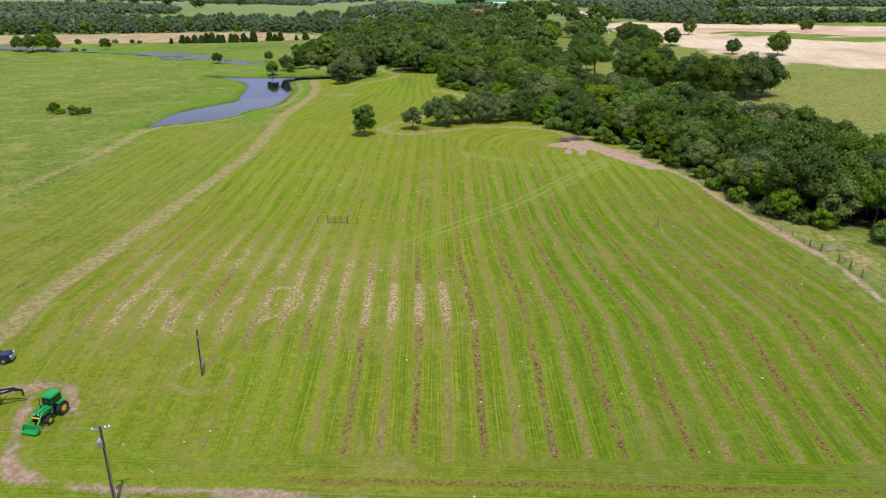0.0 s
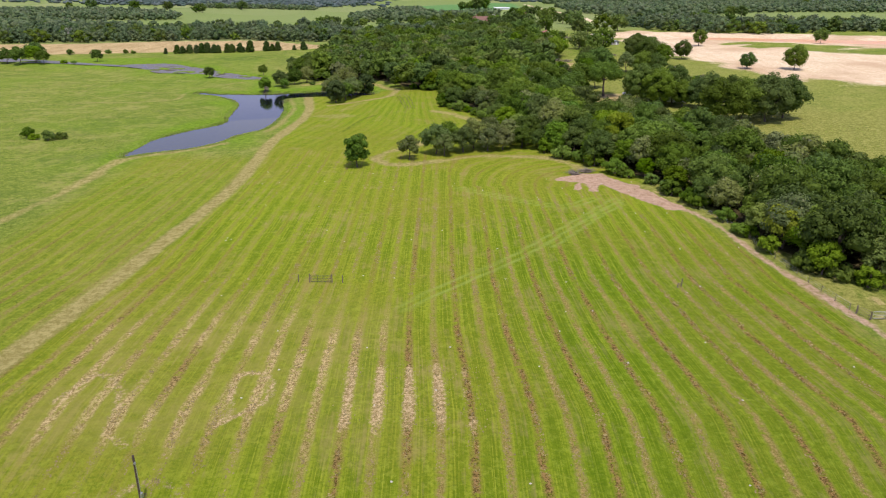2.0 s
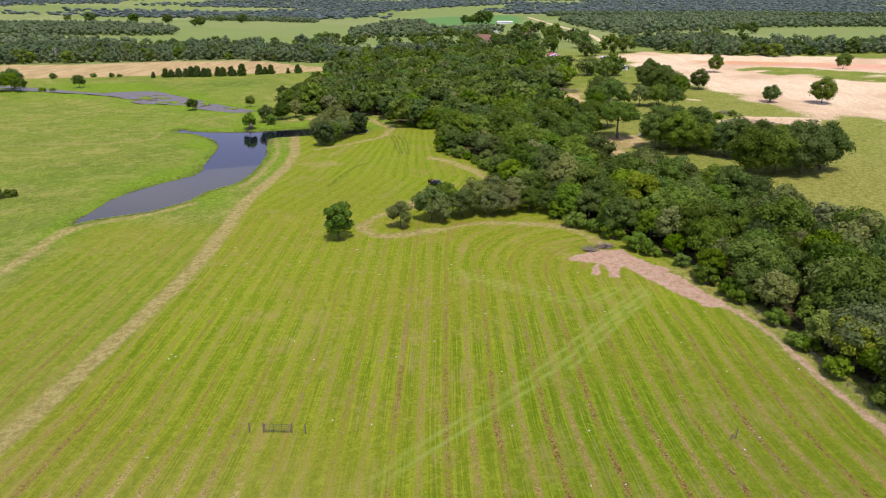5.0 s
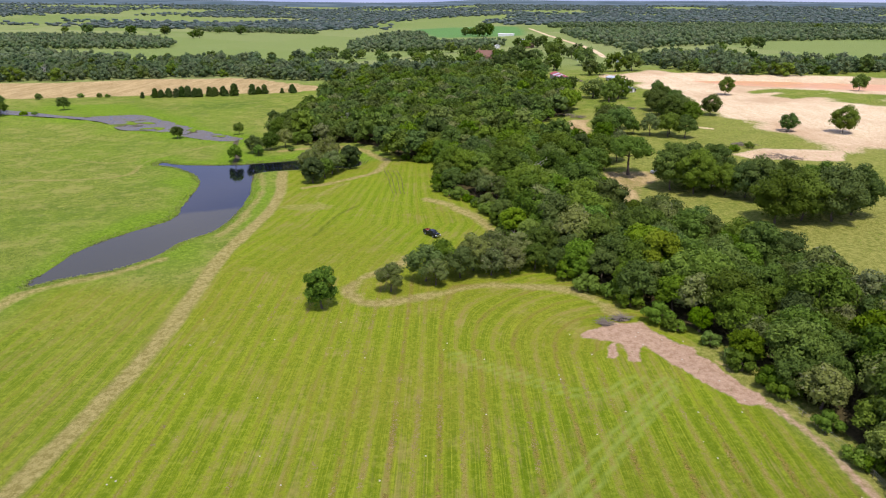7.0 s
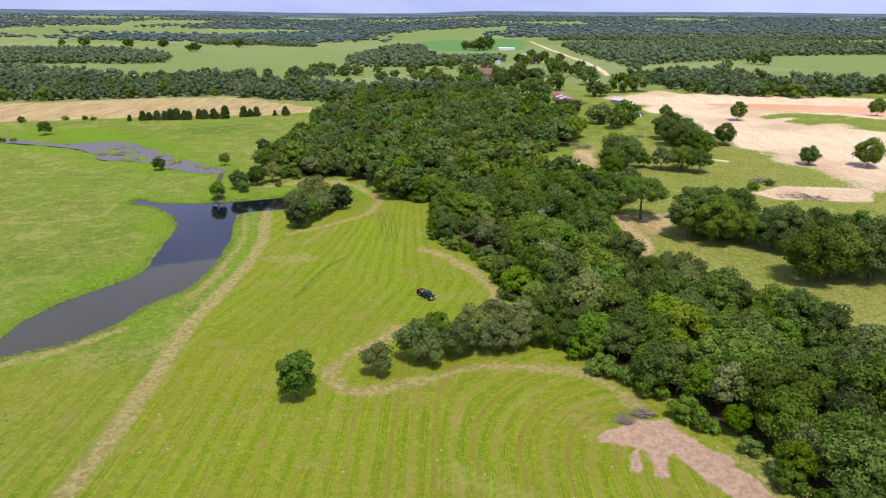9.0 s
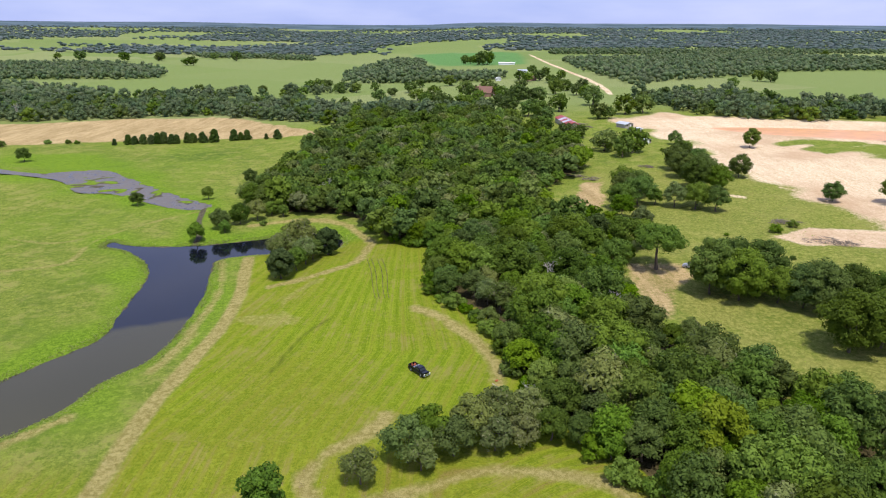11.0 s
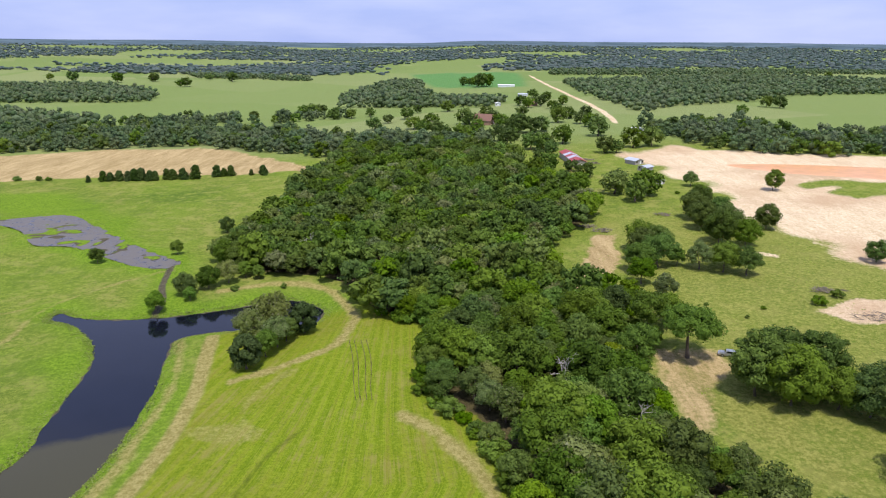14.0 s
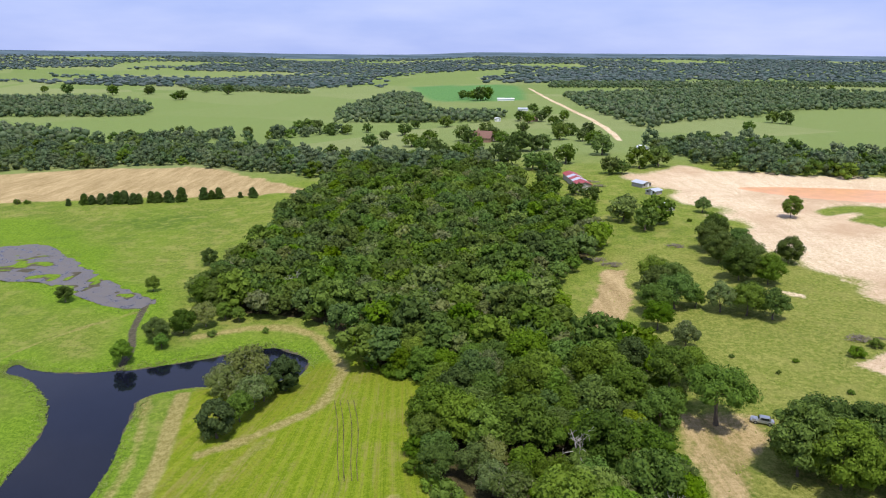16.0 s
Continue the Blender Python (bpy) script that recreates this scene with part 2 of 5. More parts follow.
    c = blend(n, l, mask("mown"), grass, mown)

    def layer(name, low, high, dark, light, tex, edge=0.55):
        k = calc(n, l, "ADD", mask(name), calc(n, l, "MULTIPLY", calc(n, l, "SUBTRACT", tex, 0.5), edge * 2))
        k = calc(n, l, "MULTIPLY", ramp(n, l, k, low, high), ramp(n, l, mask(name), 0.02, 0.15))
        speck = calc(n, l, "ADD", calc(n, l, "MULTIPLY", tex, 0.6), calc(n, l, "MULTIPLY", grain, 0.4))
        return k, blend(n, l, ramp(n, l, speck, 0.44, 0.57), dark, light)

    c = blend(n, l, calc(n, l, "MULTIPLY", mask("press"), 0.8), c, (0.27, 0.34, 0.07))
    c = blend(n, l, calc(n, l, "MULTIPLY", mask("rut"), 0.8), c, (0.07, 0.085, 0.014))
    grit = calc(n, l, "ADD", calc(n, l, "MULTIPLY", streak, 0.55), calc(n, l, "MULTIPLY", blades, 0.45))
    k, d = layer("hay", 0.3, 0.7, (0.145, 0.165, 0.028), (0.32, 0.31, 0.085), blades)
    c = blend(n, l, k, c, d)
    k, d = layer("straw", 0.35, 0.65, (0.28, 0.2, 0.085), (0.56, 0.42, 0.215), grit, 0.7)
    c = blend(n, l, k, c, d)
    k, d = layer("track", 0.25, 0.75, (0.22, 0.19, 0.055), (0.385, 0.33, 0.125), blades, 0.28)
    c = blend(n, l, k, c, d)
    k, d = layer("bare", 0.35, 0.75, (0.25, 0.175, 0.07), (0.57, 0.435, 0.23), fine, 0.6)
    c = blend(n, l, k, c, d)
    k, d = layer("sand", 0.3, 0.7, (0.52, 0.38, 0.22), (0.82, 0.67, 0.46), calc(n, l, "ADD", calc(n, l, "MULTIPLY", grit, 0.5), calc(n, l, "MULTIPLY", blades, 0.5)), 0.8)
    c = blend(n, l, k, c, d)
    c = blend(n, l, calc(n, l, "MULTIPLY", k, ramp(n, l, noise_at(n, l, 0.022, 6, pos, 0.65), 0.45, 0.62, 0.0, 0.65)), c, (0.46, 0.3, 0.175))
    k, d = layer("dirt", 0.35, 0.65, (0.34, 0.22, 0.14), (0.5, 0.35, 0.24), blades, 0.35)
    c = blend(n, l, k, c, d)
    k, d = layer("litter", 0.35, 0.65, (0.06, 0.05, 0.025), (0.12, 0.1, 0.045), blades)
    c = blend(n, l, k, c, d)
    k, d = layer("mud", 0.5, 0.8, (0.07, 0.062, 0.04), (0.13, 0.115, 0.075), blades)
    c = blend(n, l, k, c, d)
    relief = calc(n, l, "ADD", blades, calc(n, l, "MULTIPLY", clump, 1.5))
    finish(n, l, c, 0.95, relief, 1.0, 0.45, spec=0.03)
    return m


def water_material(name, deep, rough=0.04, ripple=0.12, scum=(0.1, 0.09, 0.06), cover=0.0, silt=None, drift_size=0.13):
    m, n, l = graph(name)
    pos = n.new("ShaderNodeNewGeometry").outputs["Position"]
    wave = noise_at(n, l, 1.6, 4, pos)
    drift = noise_at(n, l, drift_size, 7, pos, 0.7)
    c = blend(n, l, ramp(n, l, drift, 0.35, 0.7, 0.0, 0.5), deep, tuple(v * 1.7 for v in deep))
    # muddy near end; the sharp slanted edge paints a reflection line into the colour
    if silt:
        axes = n.new("ShaderNodeSeparateXYZ")
        l.new(pos, axes.inputs["Vector"])
        c = blend(n, l, ramp(n, l, calc(n, l, "ADD", calc(n, l, "SUBTRACT", axes.outputs["Y"], calc(n, l, "MULTIPLY", axes.outputs["X"], 0.476)), calc(n, l, "MULTIPLY", drift, 5.0)), 300, 297), c, silt)
    r = rough
    if cover:
        k = ramp(n, l, drift, 0.5 - cover * 0.3, 0.6 - cover * 0.2)
        c, r = blend(n, l, k, c, scum), ramp(n, l, k, 0, 1, rough, 0.7)
    finish(n, l, c, r, wave, ripple, 0.05, spec=0.27)
    return m


MEADOW = ground_material()
POND = water_material("pond_water", (0.005, 0.006, 0.011), silt=(0.052, 0.047, 0.02))
MARSH = water_material("marsh_water", (0.055, 0.053, 0.058), 0.12, 0.1, (0.15, 0.135, 0.12), 0.45, drift_size=0.4)
CLAY = water_material("clay_water", (0.6, 0.31, 0.135), 0.35, 0.05)
# oak green made paler and bluer: distance haze put into the colour
HAZY_OAK_LEAF = leaf_material("hazy_oak_leaf", (0.055, 0.108, 0.046), (0.155, 0.228, 0.094), vary=0.45)
DRY_CLOD = plain("dry_clods", (0.27, 0.215, 0.09), 0.95, vary=0.45, size=0.8)
BARK = plain("bark", (0.13, 0.1, 0.075), 0.9, size=2.0, bump=0.6)
DEAD_BARK = plain("bleached_wood", (0.42, 0.38, 0.33), 0.85, size=2.0, bump=0.5)
OAK_LEAF = leaf_material("oak_leaf", (0.036, 0.08, 0.013), (0.122, 0.205, 0.03))
BRIGHT_LEAF = leaf_material("elm_leaf", (0.055, 0.125, 0.01), (0.14, 0.25, 0.024))
GREY_LEAF = leaf_material("mossy_leaf", (0.075, 0.125, 0.026), (0.19, 0.25, 0.07), 0.06, vary=0.6)
YELLOW_LEAF = leaf_material("young_leaf", (0.09, 0.15, 0.012), (0.2, 0.28, 0.03))
# far haze is mixed into this leaf colour: bluer, with less contrast
HAZY_BAND_LEAF = leaf_material("hazy_band_leaf", (0.085, 0.135, 0.115), (0.15, 0.21, 0.18), vary=0.3)
CEDAR_LEAF = leaf_material("cedar_leaf", (0.03, 0.066, 0.014), (0.075, 0.13, 0.026), vary=0.4)
SOLO_LEAF = leaf_material("lone_tree_leaf", (0.06, 0.125, 0.014), (0.15, 0.26, 0.03), steady=True)
WEED_LEAF = leaf_material("weed_leaf", (0.09, 0.16, 0.018), (0.26, 0.34, 0.055))


# ---- plan of the land ----
TRACK = smooth_line([(-59, 66), (-58.6, 83), (-58.6, 95), (-56.7, 109.8), (-54.2, 129.7), (-52.4, 150), (-50.6, 166), (-50.2, 184), (-51, 204), (-52, 222), (-50.7, 243), (-49.6, 260), (-51.2, 280), (-54.6, 297), (-57.6, 312)])
BANK = smooth_line([(-97, 100), (-92.2, 136.2), (-90.6, 155.4), (-88.0, 179.3), (-88.3, 194.3), (-83, 204), (-74, 210.5), (-66, 220)])
POND_EDGE = smooth_line([(-89, 203), (-84, 207.5), (-74.4, 213.8), (-67.5, 224), (-66, 233), (-60, 244.2), (-59, 260), (-60.5, 279), (-65.5, 304), (-65.8, 312), (-54, 317.2), (-42.4, 319.6), (-32, 323), (-30.6, 334.5), (-40.7, 342.5), (-50.1, 341), (-60, 335), (-72.9, 329.6), (-82, 326.5), (-100, 326), (-109, 330), (-109.5, 323.5), (-100, 319), (-88, 306), (-82.6, 290), (-79.5, 270), (-77.2, 254.6), (-84, 242), (-90, 225)], 4, True)
MARSH_EDGE = smooth_line([(-300, 470), (-240, 452), (-198, 434), (-170, 443), (-150, 428), (-136, 415), (-113, 393), (-92, 377.5), (-95, 366), (-116, 378), (-140, 394), (-156, 396), (-180, 421), (-231, 438), (-296, 452)], 4, True)
RILL = smooth_line([(-93, 374), (-90, 362), (-87, 350), (-82, 338), (-80, 327)])
CLAY_EDGE = smooth_line([(164, 527), (200, 530), (262, 520), (330, 500), (320, 462), (262, 474), (218, 488), (184, 500), (166, 517)], 4, True)
LOOP = smooth_line([(-6, 222), (-9.5, 216), (-16.5, 209), (-17.6, 202), (-12, 196.8), (1.1, 201.4), (10.8, 205.6), (21.7, 205.7), (31.9, 202.2), (38, 193)])
EAST_LOOP = smooth_line([(15, 226), (16, 236.2), (12.5, 249.7), (4, 263.7), (-3, 270)])
WOOD_TRACK = smooth_line([(-44, 285), (-34, 293), (-24, 303), (-20, 318), (-22, 328), (-32, 346), (-48, 352), (-66, 345)])
FORK = smooth_line([(-34, 262), (-38, 276), (-31, 291)])
DIRT = [(28.6, 183.6), (36.8, 188.5), (41.8, 189.4), (46, 183.4), (50, 176.6), (55, 163), (51, 162), (46.2, 168), (42.4, 174.2), (40.1, 180.0), (38, 174.6), (36.3, 175.2), (35.4, 180.5), (33.6, 175.2), (32.2, 175.2), (34, 181.2)]
STRIP = smooth_line([(46, 176), (53, 165), (58.4, 153.3), (61.4, 134.7), (65.4, 118.5), (68.0, 107.5), (68.2, 93.5), (66, 70)])
HEADLAND = smooth_line([(-47.3, 69.2), (-47, 66), (-44.5, 59.3), (-43.1, 56.1), (-41.5, 54.2), (-38.5, 53.1), (-33.6, 52.6), (-26.6, 52.4), (-21.4, 52.2), (-10, 51.6), (10, 50.5), (60, 52)])
YARD_TRACK = smooth_line([(-40.5, 63), (-43.5, 68.8), (-46, 69.2), (-50, 68.2), (-60, 66)])
BALD = [(-12.3, 97.6), (5.4, 98.3), (4.8, 84.2), (-11.1, 85.1)]
STRAW = smooth_line([(-420, 590), (-300, 622), (-256, 648), (-187, 657), (-139, 628), (-105, 590), (-78, 562), (-80, 548), (-96, 556), (-106, 545), (-155, 547), (-211, 540), (-260, 528), (-330, 520), (-420, 540)], 3, True)
SAND = smooth_line([(113, 560), (150, 588), (178, 575), (260, 545), (400, 520), (420, 380), (260, 300), (168, 322), (146, 352), (132, 400), (121, 415), (134, 440), (127, 489), (121, 523)], 3, True)
SAND_GREEN = [[(175, 495), (184, 499), (208, 482), (226, 469), (300, 430), (280, 398), (240, 408), (204, 432), (184, 450), (176, 463)]]
SAND_POCKETS = [[(105.5, 321), (114, 324), (125, 328.5), (150, 322), (146, 310), (131, 310.5), (116, 312.5), (111.5, 316.5)], [(138, 382.5), (146.5, 373), (143, 371), (136, 379)], [(114, 371.5), (120, 366.5), (118, 364), (112.5, 368.5)]]
LANE = [(62, 395), (70, 393), (66, 372), (60.5, 352), (52, 336), (44, 336), (49, 357), (56, 378)]
SIDE_TRACK = smooth_line([(-67, 312), (-61, 296), (-57.5, 282), (-56.5, 265), (-56.3, 250), (-57.6, 238)])
WEST_TRAIL = smooth_line([(-150, 300), (-127, 300), (-113, 307), (-115, 326), (-112, 340), (-104, 352), (-90, 366)])
WEST_PATH = smooth_line([(-170, 345), (-140, 330), (-126, 328), (-117, 338)])
YARD = [(56, 300), (75, 298), (75, 288), (66, 278), (60, 262), (54, 262)]
GLADE = [(60, 268), (70, 285), (100, 262), (112, 250), (120, 200), (150, 180), (180, 240), (150, 262), (100, 280), (76, 262), (88, 217), (72, 256)]
HAYFIELD = [(88, 214), (98, 262), (120, 262), (190, 270), (240, 180), (160, 100), (110, 150), (104, 180)]
WOOD = [(-77, 376), (-73, 424), (-70, 469), (-66, 530), (-66, 600), (44, 580), (45, 505), (61, 473), (67, 452), (69, 420), (47, 384), (38, 338), (60, 328), (55, 306), (51, 288), (50, 270), (55, 257), (63, 244), (72, 231), (82, 214), (100, 180), (113, 142), (118, 122), (104, 106), (90, 102), (83, 121), (71, 125), (64, 137), (60, 160), (52, 180), (42, 195), (32, 208), (28, 216), (20, 232), (17, 249), (12, 264), (1, 276), (0, 292), (4, 314), (-17, 324), (-27, 346), (-40, 356), (-60, 360)]
MEADOW_EAST_ROAD = [(147, 730), (151, 757), (157, 830), (160, 916), (161, 1035), (165, 1267), (178, 1666)]
VIVID = [(-96, 1960), (-50, 1560), (-20, 1330), (30, 1270), (127, 1250), (150, 1500), (165, 1800)]
LUSH = [(-189, 494), (-129.5, 427), (-110, 401), (-126, 401), (-145, 422), (-195, 446), (-250, 468), (-250, 500)]
LOOP_A = smooth_line([(-46.7, 88.7), (-44.4, 94.8), (-40.3, 92.1), (-38.1, 86.0), (-37.6, 83.1), (-34.6, 80.6)])
LOOP_B = smooth_line([(-25.5, 84.5), (-25.0, 87.4), (-26.0, 93.7), (-24.8, 95.8), (-22.0, 94.9), (-20.7, 91.1), (-22.0, 88.4), (-25.5, 85.0)])
LOOP_C = smooth_line([(-32.5, 72), (-30.5, 75), (-27, 74.6), (-25.2, 71.5), (-26.5, 68.8), (-30, 68.4), (-32.6, 70)])
WATER_LEVEL, MARSH_LEVEL, CLAY_LEVEL = 8.1, 9.2, 22.4


def row_lines(y):
    """The mown rows fan together away from the yard: the place of one row, and the pitch."""
    return np.interp(y, (50, 88, 108, 127, 200), (4.8, 4.8, 3.3, 2.7, 2.4)), np.interp(y, (50, 69, 88, 109, 127, 200), (3.65, 3.72, 3.88, 3.66, 3.5, 3.4))


def land(x, y):
    """Ground level with the pond, the marsh and the clay pit sunk into it."""
    z = height(x, y)
    hummock = {POND_EDGE[0]: 0.0, MARSH_EDGE[0]: 0.62, CLAY_EDGE[0]: 0.0}
    for edge, level, reach in ((POND_EDGE, WATER_LEVEL, 9.0), (MARSH_EDGE, MARSH_LEVEL, 14.0), (CLAY_EDGE, CLAY_LEVEL, 20.0)):
        px, py = [p[0] for p in edge], [p[1] for p in edge]
        near = (x > min(px) - 40) & (x < max(px) + 40) & (y > min(py) - 40) & (y < max(py) + 40)
        if not np.any(near):
            continue
        d = area_distance(x[near], y[near], edge) + 0.5 * wobble(x[near], y[near], 3.0, 5)
        k = step(d - reach * 0.6, reach)
        z[near] = z[near] * (1 - k) + (level + 0.08 + np.clip(d * 0.16, -0.3 if hummock[edge[0]] else -1.0, 0.5) + hummock[edge[0]] * (0.6 * wobble(x[near], y[near], 8.0, 14) + 0.75 * wobble(x[near], y[near], 3.0, 15))) * k
    return z


def level_at(x, y):
    return float(land(np.array([float(x)]), np.array([float(y)]))[0])


def spread(near_low, near_high, pitch, low, high, grow):
    """Grid lines: even over the near stretch, then ever wider out to the skyline."""
    mid = list(np.arange(near_low, near_high + pitch / 2, pitch))
    for limit, sign in ((high, 1), (low, -1)):
        at, gap = (mid[-1] if sign > 0 else mid[0]), pitch
        while at * sign < limit * sign:
            gap *= grow
            at += gap * sign
            mid.append(at) if sign > 0 else mid.insert(0, at)
    return np.array(mid)


def mesh_object(name, verts, faces, material, parent=None):
    me = bpy.data.meshes.new(name)
    me.from_pydata(verts, [], faces)
    me.materials.append(material)
    ob = new(name, me)
    ob.parent = parent
    return ob


def array_mesh(name, verts, faces, materials):
    """A mesh from numpy arrays; faces all have the same number of corners."""
    me = bpy.data.meshes.new(name)
    n, k = faces.shape
    me.vertices.add(len(verts))
    me.vertices.foreach_set("co", np.ascontiguousarray(verts, np.float32).ravel())
    me.loops.add(n * k)
    me.loops.foreach_set("vertex_index", np.ascontiguousarray(faces, np.int32).ravel())
    me.polygons.add(n)
    me.polygons.foreach_set("loop_start", np.arange(0, n * k, k, dtype=np.int32))
    for m in materials:
        me.materials.append(m)
    me.update(calc_edges=True)
    return me


def make_ground():
    xs = spread(-124, 128, 0.92, -4700, 4700, 1.07)
    ys = spread(46, 420, 0.92, -4700, 4700, 1.05)
    gx, gy = np.meshgrid(xs, ys)
    x, y = gx.ravel(), gy.ravel()
    z = land(x, y) + 0.05 * wobble(x, y, 2.3, 1) + 0.12 * wobble(x, y, 9.0, 2)
    w = len(xs)
    i = (np.arange(len(ys) - 1)[:, None] * w + np.arange(w - 1)[None]).ravel()
    me = array_mesh("ground", np.stack([x, y, z], 1), np.stack([i, i + 1, i + w + 1, i + w], 1), [MEADOW])
    rough = 0.5 * wobble(x, y, 1.7, 3) + 0.9 * wobble(x, y, 6.0, 4)
    big = 4 * wobble(x, y, 14.0, 6)
    m = {}
    along = line_distance(x, y, TRACK)
    m["track"] = np.maximum(0.85 * step(along - 1.9 + 0.25 * rough, 1.0), 0.98 * step(np.abs(along - 0.9) - 0.4 + 0.2 * rough, 0.5))
    for line, wide, full in ((BANK, 1.6, 0.7), (LOOP, 1.6, 0.8), (EAST_LOOP, 1.7, 0.8), (WOOD_TRACK, 1.6, 0.85), (FORK, 1.2, 0.5), (SIDE_TRACK, 1.5, 0.68), (WEST_TRAIL, 1.0, 0.62), (WEST_PATH, 1.0, 0.6)):
        m["track"] = np.maximum(m["track"], full * step(line_distance(x, y, line) - wide + 0.9 * rough, 1.6))
    start, pitch = row_lines(y)
    fan = 0.25 + 3.85 * (x - start) / pitch
    comb = np.cos(2 * np.pi * (fan - 0.25) / 3.85)
    bald = step(area_distance(x, y, BALD) + 1.2 * wobble(x, y, 1.6, 71) + 1.5 * wobble(x, y, 5.0, 72), 2.6)
    m["bare"] = 0.9 * bald * np.clip(0.22 + 0.85 * comb, 0, 1)
    for line, full in ((LOOP_A, 0.74), (LOOP_B, 0.8), (LOOP_C, 0.6)):
        m["bare"] = np.maximum(m["bare"], (full + 0.25 * rough) * step(line_distance(x, y, line) - 0.6 + 0.25 * rough, 0.8))
    m["dirt"] = np.maximum(0.95 * step(area_distance(x, y, DIRT) + 0.7 * rough + 0.6 * wobble(x, y, 2.6, 96), 1.0), 0.64 * step(line_distance(x, y, STRIP) - 1.1 + 0.5 * rough, 1.0))
    for line in (HEADLAND, YARD_TRACK):
        m["dirt"] = np.maximum(m["dirt"], 0.72 * step(line_distance(x, y, line) - 0.8 + 0.6 * rough, 0.9))
    m["straw"] = step(area_distance(x, y, STRAW) + big, 6.0)
    for area, full in ((LANE, 0.9), (YARD, 0.62)):
        m["straw"] = np.maximum(m["straw"], full * step(area_distance(x, y, area) + 1.5 * rough, 3.0))
    sand = step(area_distance(x, y, SAND) + 2.2 * big, 11.0)
    for area in SAND_GREEN:
        bars = np.clip(1.5 * wobble(x * 0.7 + y * 0.7, (y * 0.75 - x * 0.45) * 4.5, 32.0, 93) - 0.25, 0, 1)
        sand = sand * (1 - 0.85 * step(area_distance(x, y, area) + big, 5.0) * (1 - bars))
    for area in SAND_POCKETS:
        sand = np.maximum(sand, step(area_distance(x, y, area) + 0.6 * big, 2.5))
    m["sand"] = np.maximum(sand, 0.9 * step(line_distance(x, y, MEADOW_EAST_ROAD) - 3.0, 1.5))
    m["hay"] = np.maximum(step(area_distance(x, y, HAYFIELD) + big, 5.0), 0.75 * step(area_distance(x, y, GLADE) + big, 6.0))
    m["litter"] = step(area_distance(x, y, WOOD) + 3 + rough, 2.0)
    m["hay"] = np.maximum(m["hay"], 0.52 * step(62 - x, 6.0) * step(x - 260, 30.0) * step(y - 430 + big * 4, 25.0) * step(120 - y, 10.0))
    m["straw"] = np.maximum(m["straw"], 0.5 * step(np.abs(line_distance(x - 5.5, y, STRIP)) - 3.2 + rough, 1.8) * np.clip(0.45 + wobble(x, y, 2.6, 91), 0, 1))
    m["hay"] = np.maximum(m["hay"], (0.75 + 0.3 * wobble(x, y, 3.0, 97)) * step(line_distance(x - 6.0, y, STRIP) - 4.5 + rough, 2.0))
    m["vivid"] = step(area_distance(x, y, VIVID), 12.0)
    # where far fields turn pale: part field colour, part haze in the colour
    m["pale"] = 0.85 * step(620 - y + 3 * big, 60.0)
    wet = np.minimum(area_distance(x, y, POND_EDGE), area_distance(x, y, MARSH_EDGE))
    wet = np.minimum(wet, line_distance(x, y, RILL) - 1)
    m["lush"] = np.clip(0.9 * step(np.abs(wet) - 7 + 1.5 * big, 7.0) + 0.3 * step(0.15 - wobble(x, y, 25.0, 8), 0.3) * (x < -64), 0, 1)
    m["lush"] = np.maximum(m["lush"], 0.95 * step(area_distance(x, y, LUSH) + 1.5 * big, 8.0))
    m["tussock"] = np.clip(0.9 * wobble(x, y, 17.0, 94) + 0.7 * wobble(x, y, 5.0, 95) - 0.3, 0, 0.38) * ((x < -62) | (x > 60)) * (y < 560)
    m["tussock"] = np.maximum(m["tussock"], 0.7 * step(np.hypot((x + 141) / 1.5, y - 490) - 15 + 2 * big, 8.0))
    proud = (area_distance(x, y, MARSH_EDGE) < 0) & (z > MARSH_LEVEL + 0.12)
    m["lush"] = np.where(proud, 0.9, m["lush"])
    scar = smooth_line([(113, 342.5), (119, 338.5), (126, 334.5)])
    m["mud"] = np.maximum(np.where(proud, 0, step(wet + 0.3 * rough + 0.7, 0.4)), step(line_distance(x, y, RILL) - 1.3, 0.8))
    m["mud"] = np.maximum(m["mud"], 0.9 * step(line_distance(x, y, scar) - 0.7 + rough, 1.2))
    rut = np.zeros(len(x))
    for line in ([(-24, 264), (-29, 254), (-32, 238)],):
        rut = np.maximum(rut, step(line_distance(x, y, smooth_line(line)) - 0.3, 0.45))
    m["rut"] = rut
    press = np.zeros(len(x))
    for line in ([(-5, 115.2), (3, 123.8), (12.5, 133), (24.1, 147.3), (32.5, 157.8), (40.7, 168.3)], [(22.4, 141.7), (29.1, 151.1), (35.5, 159.5), (40.9, 165.8)], [(36, 169), (28, 164), (18, 168), (5, 176)]):
        d = line_distance(x, y, smooth_line(line))
        press = np.maximum(press, step(np.abs(d - 0.9) - 0.2, 0.45))
    m["press"] = press
    d = (np.hypot((x + 40) / 8, (y - 264) / 3.6) - 1) * 3.6
    m["track"] = np.maximum(m["track"], 0.5 * step(d + 1.4 * rough, 2.2))
    worn = step(-x - 50, 4.0) * step(x + 8, 8.0) * step(80 - y, 6.0) * step(y - 116, 8.0)
    m["worn"] = np.clip(worn * (0.75 + 0.5 * wobble(x, y, 7.0, 82)), 0, 1)
    m["deep"] = step(12 - x, 14.0) * step(y - 150, 30.0) + 0.4 * step(212 - y, 6.0) * step(-x - 48, 4.0)
    right = 65 - 0.24 * np.clip(y - 118, 0, 60)
    side = x - np.interp(y, [p[1] for p in TRACK], [p[0] for p in TRACK])
